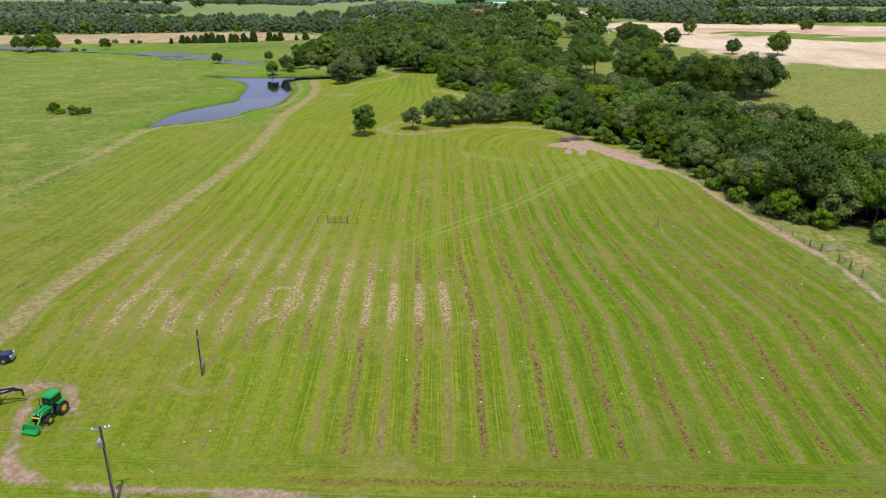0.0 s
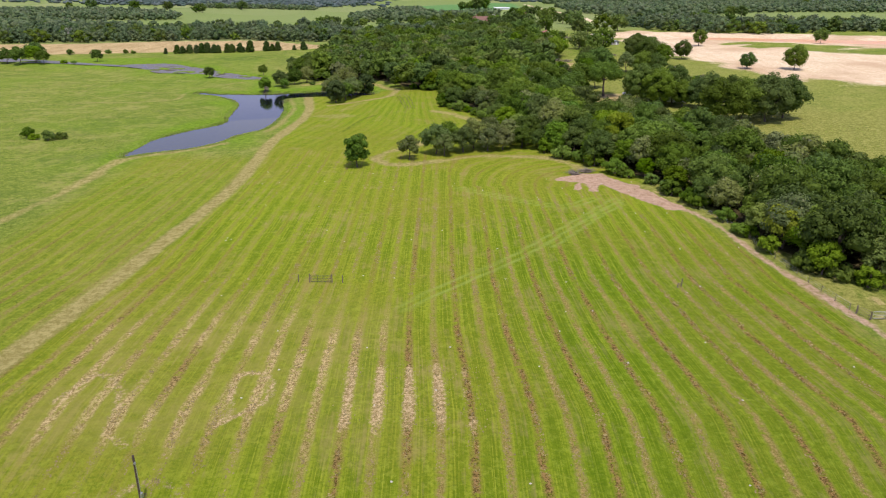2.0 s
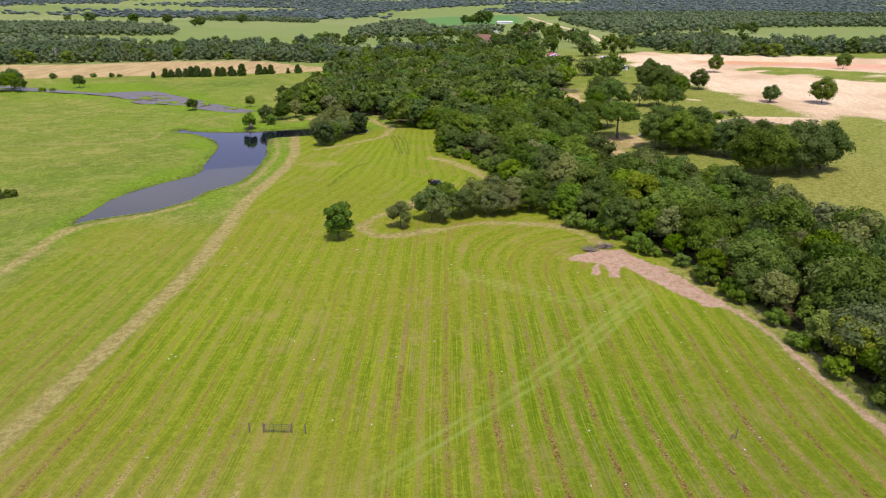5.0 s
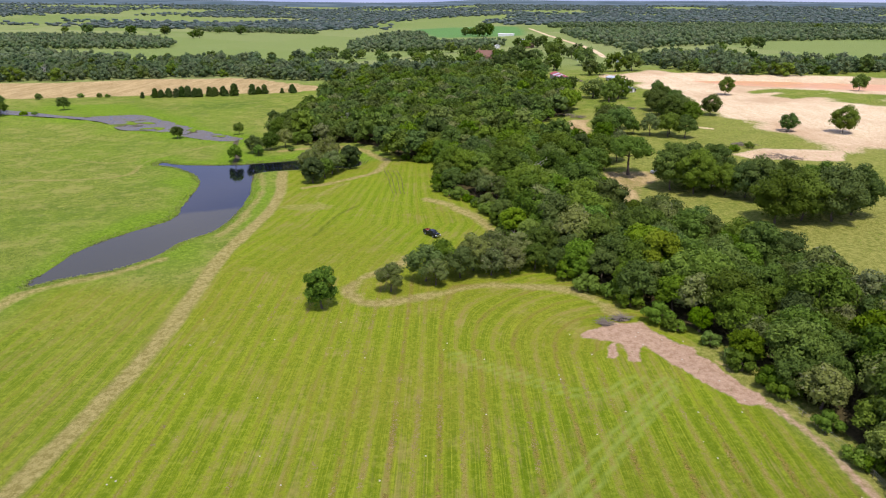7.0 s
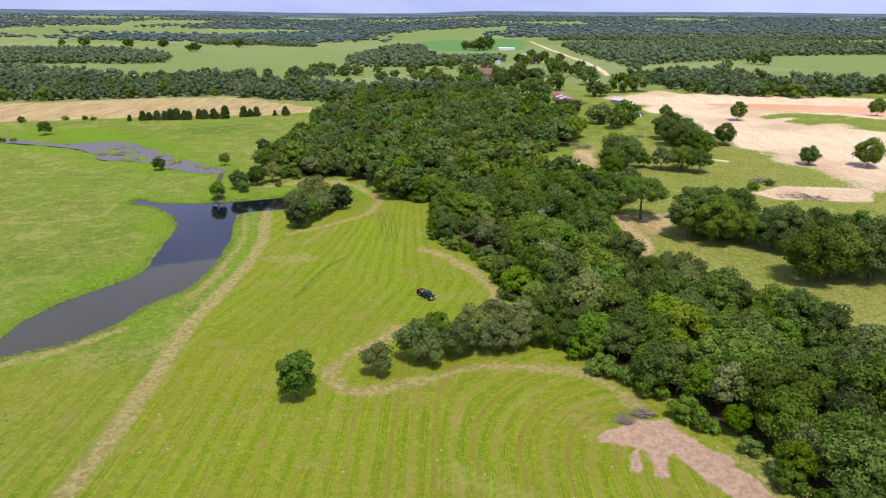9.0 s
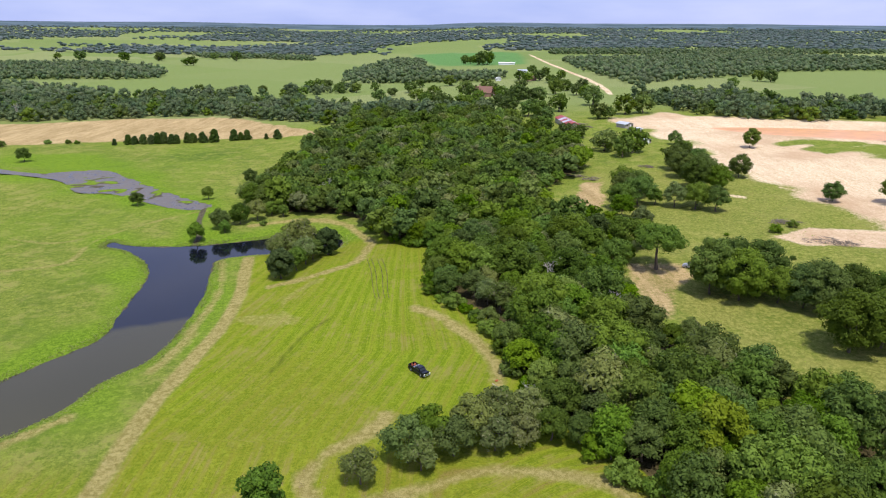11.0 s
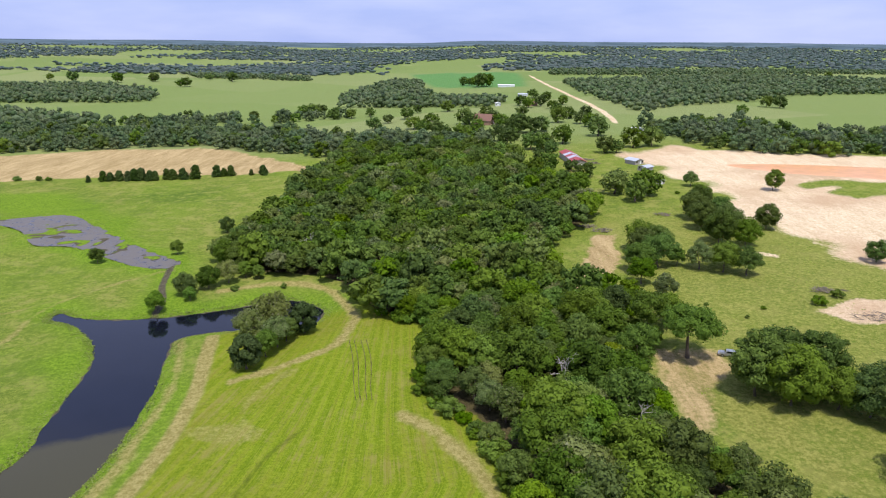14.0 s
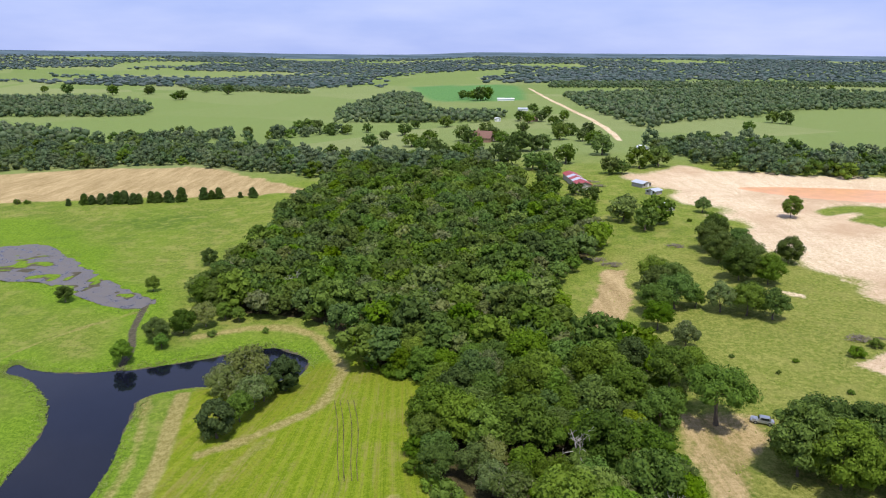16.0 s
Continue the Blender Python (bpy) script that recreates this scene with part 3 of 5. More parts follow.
    field = step(1.6 - side, 1.2) * step(x - right, 2.0) * step(50 - y, 2.0) * step(y - 330, 4.0)
    west = step(side + 1.6, 1.2) * step(-x - 83, 5.0) * step(y - 205, 6.0)
    m["mown"] = np.maximum(field, 0.75 * west)
    turn_in = step(6 - x, 8.0) * (y > 178) * (y < 214)
    lean = np.clip(-0.012 * (x + 14), -0.15, 0.2)
    upper = x - 0.31 * np.clip(y - 212, 0, 35) - lean * np.clip(y - 247, 0, 100)
    ring = 38 - np.hypot(x - 38, y - 178)
    m["phase"] = np.where(y < 57 + 0.02 * np.abs(x), y * 1.0, np.where(y > 214, upper, fan * (1 - turn_in) + ring * turn_in))
    m["rows"] = np.clip(0.78 + 0.2 * step(y - 125, 20.0) + 0.2 * worn, 0, 1) * (1 - 0.32 * step(150 - y, 15.0)) * (1 - 0.45 * step(210 - y, 5.0))
    m["rows"] = m["rows"] * (1 - 0.75 * step(x + 15, 4.0) * step(y - 80 + rough, 4.0))
    m["rows"] = m["rows"] * (1 - 0.5 * step(np.hypot((x + 14) / 1.4, y - 120) - 9 + big, 5.0)) * (1 - 0.35 * step(-x - 46, 4.0) * step(110 - y, 8.0) * step(x + 8, 6.0))
    for key, value in m.items():
        a = me.attributes.new(key, "FLOAT", "POINT")
        a.data.foreach_set("value", value.astype(np.float32))
    return tagged(new("ground", me), "green pasture with mown rows, dirt tracks and sand", "ground", kind="structure")


def make_water(name, edge, level, material, label):
    bm = bmesh.new()
    top = [bm.verts.new((x, y, level)) for x, y in edge]
    bm.faces.new(top)
    bmesh.ops.triangulate(bm, faces=bm.faces[:])
    me = bpy.data.meshes.new(name)
    bm.to_mesh(me)
    bm.free()
    me.materials.append(material)
    ob = new(name, me)
    for p in me.polygons:
        if p.normal.z < 0:
            p.flip()
    return tagged(ob, label, "water", kind="structure")


ground = make_ground()


def outset(edge, by):
    c = np.mean(edge, 0)
    out = []
    for a, b, d in zip(edge[-1:] + edge[:-1], edge, edge[1:] + edge[:1]):
        tx, ty = d[0] - a[0], d[1] - a[1]
        s = math.hypot(tx, ty) or 1
        nx, ny = ty / s, -tx / s
        if area_distance(np.array([b[0] + nx * 0.3]), np.array([b[1] + ny * 0.3]), edge)[0] < 0:
            nx, ny = -nx, -ny
        out.append((b[0] + nx * by, b[1] + ny * by))
    return out


make_water("pond", outset(POND_EDGE, 0.5), WATER_LEVEL, POND, "dark still pond water between grassy banks")
make_water("marsh", outset(MARSH_EDGE, 0.5), MARSH_LEVEL, MARSH, "shallow grey marsh water with mud and scum")
make_water("clay_pond", outset(CLAY_EDGE, 0.5), CLAY_LEVEL, CLAY, "shallow orange-brown clay water in a sand pit")


# ---- trees ----
def ico(level=1):
    bm = bmesh.new()
    bmesh.ops.create_icosphere(bm, subdivisions=level, radius=1)
    v = np.array([p.co[:] for p in bm.verts])
    f = np.array([[q.index for q in p.verts] for p in bm.faces])
    bm.free()
    return v, f


BALL = {1: ico(1), 2: ico(2)}


def crown_arrays(rng, radius, top, base, lobes, leaves, leaf, shape="round", ball=2, core=0.82, reach=1.55):
    """Foliage as knobbly clumps with many small leaf sprays standing off them: verts and triangles."""
    vs, fs, count = [], [], 0
    mid, half = (top + base) / 2, (top - base) / 2
    bv, bf = BALL[ball]
    centres = []
    for k in range(lobes):
        u = (k + 0.5) / lobes
        if shape == "cone":
            h = base + (top - base) * u * 0.95
            rr = radius * (1.0 - u) ** 0.5 * 0.62 * rng.uniform(0.6, 1.35)
            a = k * 2.4 + rng.uniform(-0.4, 0.4)
            c, s = np.array([math.cos(a) * rr, math.sin(a) * rr, h]), radius * (0.6 - 0.24 * u) * rng.uniform(0.8, 1.2)
        else:
            zz = 1 - reach * u
            a = k * 2.39996 + rng.uniform(-0.5, 0.5)
            rr = math.sqrt(max(0, 1 - zz * zz)) * rng.uniform(0.55, 0.8)
            s = radius * rng.uniform(0.3, 0.46) * (0.78 if lobes > 25 else 1.0)
            c = np.array([math.cos(a) * rr * radius, math.sin(a) * rr * radius, mid + zz * half * rng.uniform(0.6, 0.82)])
        centres.append((c, s))
        s *= 1.0 + 0.12 * math.sin(k * 1.7)
        bump = 1 + rng.uniform(-0.2, 0.2, (len(bv), 1))
        vs.append(bv * bump * (s * core) * np.array([1, 1, 0.8]) + c)
        fs.append(bf + count)
        count += len(bv)
    which = rng.randint(0, lobes, leaves)
    d = rng.normal(size=(leaves, 3))
    d[:, 2] = np.where(rng.uniform(size=leaves) < 0.75, np.abs(d[:, 2]), d[:, 2])
    d /= np.linalg.norm(d, axis=1)[:, None]
    c = np.array([centres[w][0] for w in which])
    s = np.array([centres[w][1] for w in which])
    at = c + d * (s * rng.uniform(0.7, 1.1, leaves))[:, None] * np.array([1, 1, 0.85])
    nrm = d + rng.normal(size=(leaves, 3)) * 0.36
    nrm /= np.linalg.norm(nrm, axis=1)[:, None]
    t1 = np.cross(nrm, rng.normal(size=(leaves, 3)))
    t1 /= np.linalg.norm(t1, axis=1)[:, None]
    t2 = np.cross(nrm, t1)
    size = (leaf * rng.uniform(0.55, 1.3, leaves))[:, None]
    quad = np.stack([at - t1 * size, at + t1 * size * 0.8 - t2 * size * 0.25 - nrm * size * 0.1, at + t2 * size * 0.95 + nrm * size * 0.12], 1)
    i = count + np.arange(leaves) * 3
    fs.append(np.stack([i, i + 1, i + 2], 1))
    return np.vstack(vs + [quad.reshape(-1, 3)]), np.vstack(fs), centres


def limb(vs, fs, a, b, ra, rb, sides=6):
    a, b = Vector(a), Vector(b)
    q = (b - a).to_track_quat("Z", "Y")
    first = len(vs)
    for c, r in ((a, ra), (b, rb)):
        for k in range(sides):
            t = 2 * math.pi * k / sides
            vs.append(tuple(c + q @ Vector((math.cos(t) * r, math.sin(t) * r, 0))))
    for k in range(sides):
        j = (k + 1) % sides
        fs.append((first + k, first + j, first + sides + j, first + sides + k))
    fs.append(tuple(first + sides + k for k in range(sides)))


def wood_mesh(rng, height_to, radius, targets, bend=0.4):
    """A tapered, slightly bent trunk with limbs that reach into the crown."""
    vs, fs = [], []
    x = y = 0.0
    pts = [(0, 0, -0.4)]
    for k in range(1, 5):
        x, y = x + rng.uniform(-bend, bend), y + rng.uniform(-bend, bend)
        pts.append((x, y, height_to * k / 4))
    for k, (a, b) in enumerate(zip(pts, pts[1:])):
        limb(vs, fs, a, b, radius * (1.25 if k == 0 else 1 - k * 0.17), radius * (1 - (k + 1) * 0.17), 6)
    for c in targets:
        start = pts[rng.randint(2, 5)]
        knee = [(p + q) / 2 + rng.uniform(-0.4, 0.4) for p, q in zip(start, c)]
        limb(vs, fs, start, knee, radius * 0.4, radius * 0.26, 4)
        limb(vs, fs, knee, c, radius * 0.26, radius * 0.08, 4)
    return vs, fs


def make_tree(name, seed, tall, radius, base, leaf_mat, lobes=15, leaves=700, leaf=0.42, shape="round", bark=None, trunk=0.28, reach=1.55):
    rng = np.random.RandomState(seed)
    root = new(name)
    v, f, centres = crown_arrays(rng, radius, tall, base, lobes, leaves, leaf, shape, 1, 0.6, reach)
    crown = new("crown", array_mesh("crown", v, f, [leaf_mat]))
    crown.parent = root
    picks = [tuple(centres[k][0]) for k in rng.permutation(len(centres))[:5]]
    wv, wf = wood_mesh(rng, base + (tall - base) * (0.9 if shape == "cone" else 0.45), trunk, picks if shape != "cone" else [])
    stem = mesh_object("trunk", wv, wf, bark or BARK, root)
    return root


KINDS = {
    "oak": ("oak_tree", "dark green broad-crowned oak tree", OAK_LEAF, [(11, 10.5, 5.2, 0.6), (12, 11.0, 5.6, 1.0), (13, 9.5, 4.9, 0.4)]),
    "elm": ("elm_tree", "bright green rounded elm tree", BRIGHT_LEAF, [(21, 10.0, 4.6, 0.3), (22, 9.0, 4.2, 0.3)]),
    "moss": ("mossy_oak", "grey-green oak tree hung with pale moss", GREY_LEAF, [(31, 10.0, 4.9, 0.5), (32, 9.0, 4.5, 0.4)]),
    "young": ("young_tree", "yellow-green young leafy tree", YELLOW_LEAF, [(41, 9.5, 4.0, 0.8)]),
    "cedar": ("cedar_tree", "dark green conical cedar tree", CEDAR_LEAF, [(51, 6.6, 2.7, 0.2), (52, 5.8, 2.8, 0.1)]),
    "bush": ("bush", "low green rounded bush", BRIGHT_LEAF, [(61, 3.2, 2.2, 0.0), (62, 2.6, 2.4, 0.0)]),
}
KINDS["grand"] = ("oak_tree", "large spreading dark green oak tree", OAK_LEAF, [(81, 14.5, 7.6, 0.5), (82, 13.5, 7.2, 0.3), (83, 15.0, 7.0, 0.8)])
KINDS["juniper"] = ("cedar_tree", "dense dark rounded cedar beside the pond field", CEDAR_LEAF, [(87, 8.6, 3.9, 0.0)])
KINDS["shade"] = ("oak_tree", "old oak with bare leaning trunk and wide crown", OAK_LEAF, [(85, 13.0, 7.8, 4.2)])
KINDS["solo"] = ("elm_tree", "bright green leafy tree standing alone on mown grass", SOLO_LEAF, [(43, 9.6, 3.7, 0.7)])
STOCK = {}
for key, (name, label, mat, sizes) in KINDS.items():
    STOCK[key] = []
    for seed, tall, radius, base in sizes:
        ob = make_tree(name, seed, tall, radius, base, mat, {"bush": 9, "grand": 34, "shade": 30, "juniper": 28}.get(key, 17), 1100 if key == "bush" else {"grand": 7800, "shade": 5200, "juniper": 5200}.get(key, 3500), 0.3 if key == "bush" else 0.36, "cone" if key == "cedar" else "round", reach={"grand": 1.9, "bush": 1.9, "solo": 1.9, "juniper": 1.95, "shade": 1.35}.get(key, 1.55), trunk=0.55 if key == "shade" else 0.28)
        tagged(ob, label, "bush" if key == "bush" else "tree", group={"bush": "bushes", "cedar": "cedars"}.get(key, "woodland trees"))
        STOCK[key].append(ob)
USED = set()


def plant(kind, x, y, size=1.0, rng=random, squash=1.0, label=""):
    """The first tree of a stock moves to its place; the later ones are copies."""
    pick = rng.choice(STOCK[kind])
    m = Matrix.LocRotScale((x, y, level_at(x, y) - 0.05), Euler((0, 0, rng.uniform(0, 6.28))), (size, size, size * squash))
    if pick.name not in USED:
        USED.add(pick.name)
        pick.matrix_basis = m
        ob = pick
    else:
        ob = copy_thing(pick, m)
        ob.matrix_basis = m
    if label:
        tagged(ob, label)
    return ob


def fill(area, gap, seed, low=None, high=None):
    """Even but irregular places inside a polygon."""
    rng = random.Random(seed)
    px, py = [p[0] for p in area], [p[1] for p in area]
    out = []
    rows = int((max(py) - min(py)) / (gap * 0.87)) + 1
    cols = int((max(px) - min(px)) / gap) + 2
    for j in range(rows):
        for i in range(cols):
            x = min(px) + (i + 0.5 * (j % 2)) * gap + rng.uniform(-0.32, 0.32) * gap
            y = min(py) + j * gap * 0.87 + rng.uniform(-0.32, 0.32) * gap
            out.append((x, y))
    p = np.array(out)
    d = area_distance(p[:, 0], p[:, 1], area)
    return [tuple(q) for q, k in zip(out, d) if k < 0]


wood_rng = random.Random(7)
near_wood, far_wood = [], []
for x, y in fill(WOOD, 6.7, 3):
    (near_wood if y < 322 else far_wood).append((x, y))
for x, y in near_wood:
    edge = -area_distance(np.array([x]), np.array([y]), WOOD)[0]
    kind = wood_rng.choices(["oak", "elm", "moss", "young"], [0.56, 0.31, 0.11, 0.02])[0]
    size = wood_rng.uniform(0.64, 1.24) * (0.78 if edge < 4 else 1.0)
    plant(kind, x, y, size, wood_rng)


# low growth that closes the wood's edge
edge_rng = random.Random(8)
ring = WOOD + WOOD[:1]
for (ax, ay), (bx, by) in zip(ring, ring[1:]):
    span = math.hypot(bx - ax, by - ay)
    if max(ay, by) > 345 or min(ay, by) < 95:
        continue
    for k in range(int(span / 5.0)):
        q = (k + edge_rng.random()) * 5.0 / span
        plant("bush", ax + (bx - ax) * q + edge_rng.uniform(-1.2, 1.2), ay + (by - ay) * q + edge_rng.uniform(-1.2, 1.2), edge_rng.uniform(0.8, 1.45), edge_rng)


# woods too far off to count: one sheet of crowns each
def crown_stock(level):
    out = []
    for seed in range(5):
        rng = np.random.RandomState(100 + seed)
        if level == "mid":
            v, f, _ = crown_arrays(rng, 4.6, 10.0, 1.0, 14, 640, 0.66, ball=1, core=0.66)
        elif level == "far":
            v, f, _ = crown_arrays(rng, 6.2, 11.0, -3.0, 9, 230, 0.95, ball=1, core=0.75, reach=1.6)
        elif level == "dot":
            v, f, _ = crown_arrays(rng, 6.5, 9.5, -4.0, 2, 7, 2.6, ball=1, core=1.3, reach=1.3)
        else:
            v, f, _ = crown_arrays(rng, 7.6, 10.5, -4.0, 3, 20, 1.9, ball=1, core=1.05, reach=1.3)
        out.append((v, f))
    return out


CROWNS = {"mid": crown_stock("mid"), "far": crown_stock("far"), "speck": crown_stock("speck"), "dot": crown_stock("dot")}


def make_wood(name, places, level, material, label, seed=1, low=0.7, high=1.2, wide=1.0):
    rng = np.random.RandomState(seed)
    p = np.array(places)
    z = land(p[:, 0], p[:, 1])
    vs, fs, ts, count = [], [], [], 0
    for (x, y), h in zip(places, z):
        v, f = CROWNS[level][rng.randint(5)]
        a, s = rng.uniform(0, 6.28), rng.uniform(low, high)
        c, q = math.cos(a) * s, math.sin(a) * s
        vs.append(np.stack([(v[:, 0] * c - v[:, 1] * q) * wide + x, v[:, 0] * q + v[:, 1] * c + y, v[:, 2] * s * rng.uniform(0.85, 1.1) + h - 0.2], 1))
        fs.append(f + count)
        ts.append(np.full(len(v), rng.uniform()))
        count += len(v)
    me = array_mesh(name, np.vstack(vs), np.vstack(fs), [material])
    a = me.attributes.new("tint", "FLOAT", "POINT")
    a.data.foreach_set("value", np.concatenate(ts).astype(np.float32))
    return tagged(new(name, me), label, "trees", kind="stuff")


mix_rng = random.Random(9)
shares = {"oak": [], "elm": [], "moss": []}
for q in far_wood:
    shares[mix_rng.choices(["oak", "elm", "moss"], [0.58, 0.27, 0.15])[0]].append(q)
make_wood("woodland", shares["oak"], "mid", OAK_LEAF, "dense dark green oak woodland canopy", 5, 0.58, 1.38)
make_wood("woodland", shares["elm"], "mid", BRIGHT_LEAF, "brighter green elms within dense woodland", 6)
make_wood("woodland", shares["moss"], "mid", GREY_LEAF, "grey-green mossy oaks within dense woodland", 7)
NORTH_WOOD = [(-420, 600), (-308, 634), (-256, 650), (-189, 668), (-126, 624), (-80, 604), (-60, 600), (20, 588), (40, 600), (30, 640), (-60, 680), (-103, 700), (-139, 740), (-206, 745), (-260, 730), (-340, 760), (-430, 780)]
WEST_WOOD = [(-760, 1010), (-568, 1030), (-390, 1060), (-455, 1230), (-622, 1390), (-900, 1300)]
MID_WOOD = [(-132, 985), (-90, 975), (47, 905), (76, 960), (-10, 1060), (-40, 1300), (-54, 1540), (-114, 1580), (-150, 1168)]
EAST_WOOD = [(158, 640), (168, 612), (178, 572), (207, 558), (237, 541), (290, 570), (400, 590), (420, 640), (290, 618), (256, 622), (240, 690), (200, 715), (160, 700)]
ROAD_WOOD = [(190, 800), (229, 862), (290, 898), (357, 940), (437, 1030), (520, 1075), (720, 1120), (900, 1180), (1000, 1420), (770, 1420), (700, 1590), (520, 1560), (313, 1410), (200, 1320), (182, 1000)]
FIELD_BACK_WOOD = [(220, 1650), (420, 1640), (900, 1790), (1200, 1750), (1280, 1900), (700, 1930), (260, 1880)]
BACK_ROW = [(-330, 780), (-236, 760), (-206, 815), (-139, 832), (-103, 850), (-90, 872), (-140, 882), (-220, 852), (-320, 830)]
LEFT_WOOD = [(-640, 880), (-430, 785), (-335, 790), (-345, 830), (-420, 880), (-600, 950)]
NORTH_STRIP = [(-547, 1690), (-285, 1630), (-334, 1760), (-642, 1850)]
for k, (area, gap) in enumerate(((NORTH_WOOD, 10.5), (WEST_WOOD, 11.5), (MID_WOOD, 10.5), (EAST_WOOD, 10.5), (ROAD_WOOD, 13), (NORTH_STRIP, 12), (BACK_ROW, 15), (LEFT_WOOD, 12), (FIELD_BACK_WOOD, 15))):
    spots = [q for q in fill(area, gap, 40 + k) if wobble(q[0], q[1], 60.0, k) > -0.62]
    level = "far" if k in (0, 3, 6) else "speck"
    make_wood("woodland", [q for i, q in enumerate(spots) if i % 4 or level != "far"], level, HAZY_OAK_LEAF, "distant green oak woodland paled by haze", 20 + k)
    if level == "far":
        make_wood("woodland", spots[::4], level, OAK_LEAF, "greener trees within distant woodland", 50 + k)


# ---- builders for made things ----
def part(name, bm, material, parent=None, label=""):
    me = bpy.data.meshes.new(name)
    bm.normal_update()
    bm.to_mesh(me)
    bm.free()
    me.materials.append(material)
    ob = new(name, me)
    ob.parent = parent
    return tagged(ob, label) if label else ob


def box(x, y, z, sx, sy, sz, bevel=0.03, top=(1.0, 1.0), shift=(0.0, 0.0), bm=None, tilt=None):
    """A block about a centre, with rounded edges; top: how far its upper face narrows."""
    bm = bm or bmesh.new()
    made = bmesh.ops.create_cube(bm, size=1)["verts"]
    for v in made:
        up = v.co.z > 0
        v.co.x = v.co.x * sx * (top[0] if up else 1) + (shift[0] if up else 0)
        v.co.y = v.co.y * sy * (top[1] if up else 1) + (shift[1] if up else 0)
        v.co.z *= sz
        if tilt:
            v.co = Euler(tilt).to_matrix() @ v.co
        v.co += Vector((x, y, z))
    if bevel:
        edges = list({e for v in made for e in v.link_edges})
        bmesh.ops.bevel(bm, geom=edges, offset=bevel, segments=2, affect="EDGES", clamp_overlap=True)
    return bm


def rod(a, b, r, r2=None, sides=8, bm=None):
    bm = bm or bmesh.new()
    a, b = Vector(a), Vector(b)
    m = Matrix.Translation((a + b) / 2) @ (b - a).to_track_quat("Z", "Y").to_matrix().to_4x4()
    bmesh.ops.create_cone(bm, cap_ends=True, segments=sides, radius1=r, radius2=r if r2 is None else r2, depth=(b - a).length, matrix=m)
    return bm


def ring_profile(points, sides=24, axis="X"):
    """A turned shape: (radius, along) pairs swept round the axis."""
    bm = bmesh.new()
    rows = []
    for r, s in points:
        row = []
        for k in range(sides):
            t = 2 * math.pi * k / sides
            row.append(bm.verts.new((s, math.cos(t) * r, math.sin(t) * r) if axis == "X" else (math.cos(t) * r, math.sin(t) * r, s)))
        rows.append(row)
    for a, b in zip(rows, rows[1:]):
        for k in range(sides):
            bm.faces.new((a[k], a[(k + 1) % sides], b[(k + 1) % sides], b[k]))
    bm.faces.new(rows[0])
    bm.faces.new(rows[-1])
    bmesh.ops.recalc_face_normals(bm, faces=bm.faces[:])
    return bm


def wheel(parent, x, y, r, wide, rim_mat):
    h = wide / 2
    tyre = part("wheel", ring_profile([(r * 0.6, -h * 0.8), (r * 0.92, -h), (r, -h * 0.7), (r, h * 0.7), (r * 0.92, h), (r * 0.6, h * 0.8)]), RUBBER, parent)
    tyre.location = (x, y, r)
    part("rim", ring_profile([(r * 0.2, -h * 0.9), (r * 0.56, -h * 0.75), (r * 0.6, -h * 0.86), (r * 0.6, h * 0.86), (r * 0.56, h * 0.75), (r * 0.2, h * 0.9)], 18), rim_mat, tyre)
    return tyre


def stand(root, x, y, heading=0.0, lift=0.0):
    """Put a thing on the ground; heading: degrees its +y turns from the world's +y, anticlockwise."""
    root.matrix_basis = pose(x, y, level_at(x, y) + lift, 0, 0, heading)
    return root


GREEN_PAINT = plain("green_paint", (0.012, 0.3, 0.05), 0.3, vary=0.1, spec=0.5)
YELLOW_PAINT = plain("yellow_paint", (0.75, 0.5, 0.02), 0.35, vary=0.1)
RUBBER = plain("tyre_rubber", (0.025, 0.025, 0.025), 0.85)
DARK_STEEL = plain("dark_steel", (0.045, 0.045, 0.05), 0.5, 0.3)
STEEL = plain("galvanised_steel", (0.5, 0.52, 0.54), 0.4, 0.8)
BLACK_PAINT = plain("black_car_paint", (0.008, 0.009, 0.012), 0.18, vary=0.1, bump=0.0, spec=0.6)
BLUE_PAINT = plain("dark_blue_car_paint", (0.02, 0.02, 0.06), 0.18, vary=0.1, bump=0.0, spec=0.6)
WHITE_PAINT = plain("white_paint", (0.78, 0.78, 0.76), 0.45, vary=0.06)
CHROME = plain("chrome", (0.7, 0.71, 0.73), 0.15, 1.0, vary=0.05)
GLASS = plain("tinted_glass", (0.015, 0.02, 0.022), 0.05, vary=0.05, bump=0.0, spec=0.7)
POLE_WOOD = plain("creosoted_pole", (0.085, 0.06, 0.045), 0.85, size=4, bump=0.4)
POST_WOOD = plain("weathered_post", (0.16, 0.125, 0.095), 0.9, size=5, bump=0.4)
STONE = plain("pale_stone", (0.5, 0.46, 0.36), 0.9, bump=0.4)
RED_ROOF = plain("red_sheet_roof", (0.36, 0.06, 0.05), 0.5, vary=0.25)
PALE_ROOF = plain("pale_sheet_roof", (0.62, 0.64, 0.66), 0.4, 0.4, vary=0.15)
BROWN_ROOF = plain("brown_shingle_roof", (0.2, 0.105, 0.075), 0.85, vary=0.2, size=1.5)
BRICK_WALL = plain("brick_wall", (0.33, 0.2, 0.14), 0.85)
BOARD_WALL = plain("board_wall", (0.4, 0.36, 0.31), 0.85)
ORANGE = plain("orange_paint", (0.45, 0.11, 0.05), 0.5)


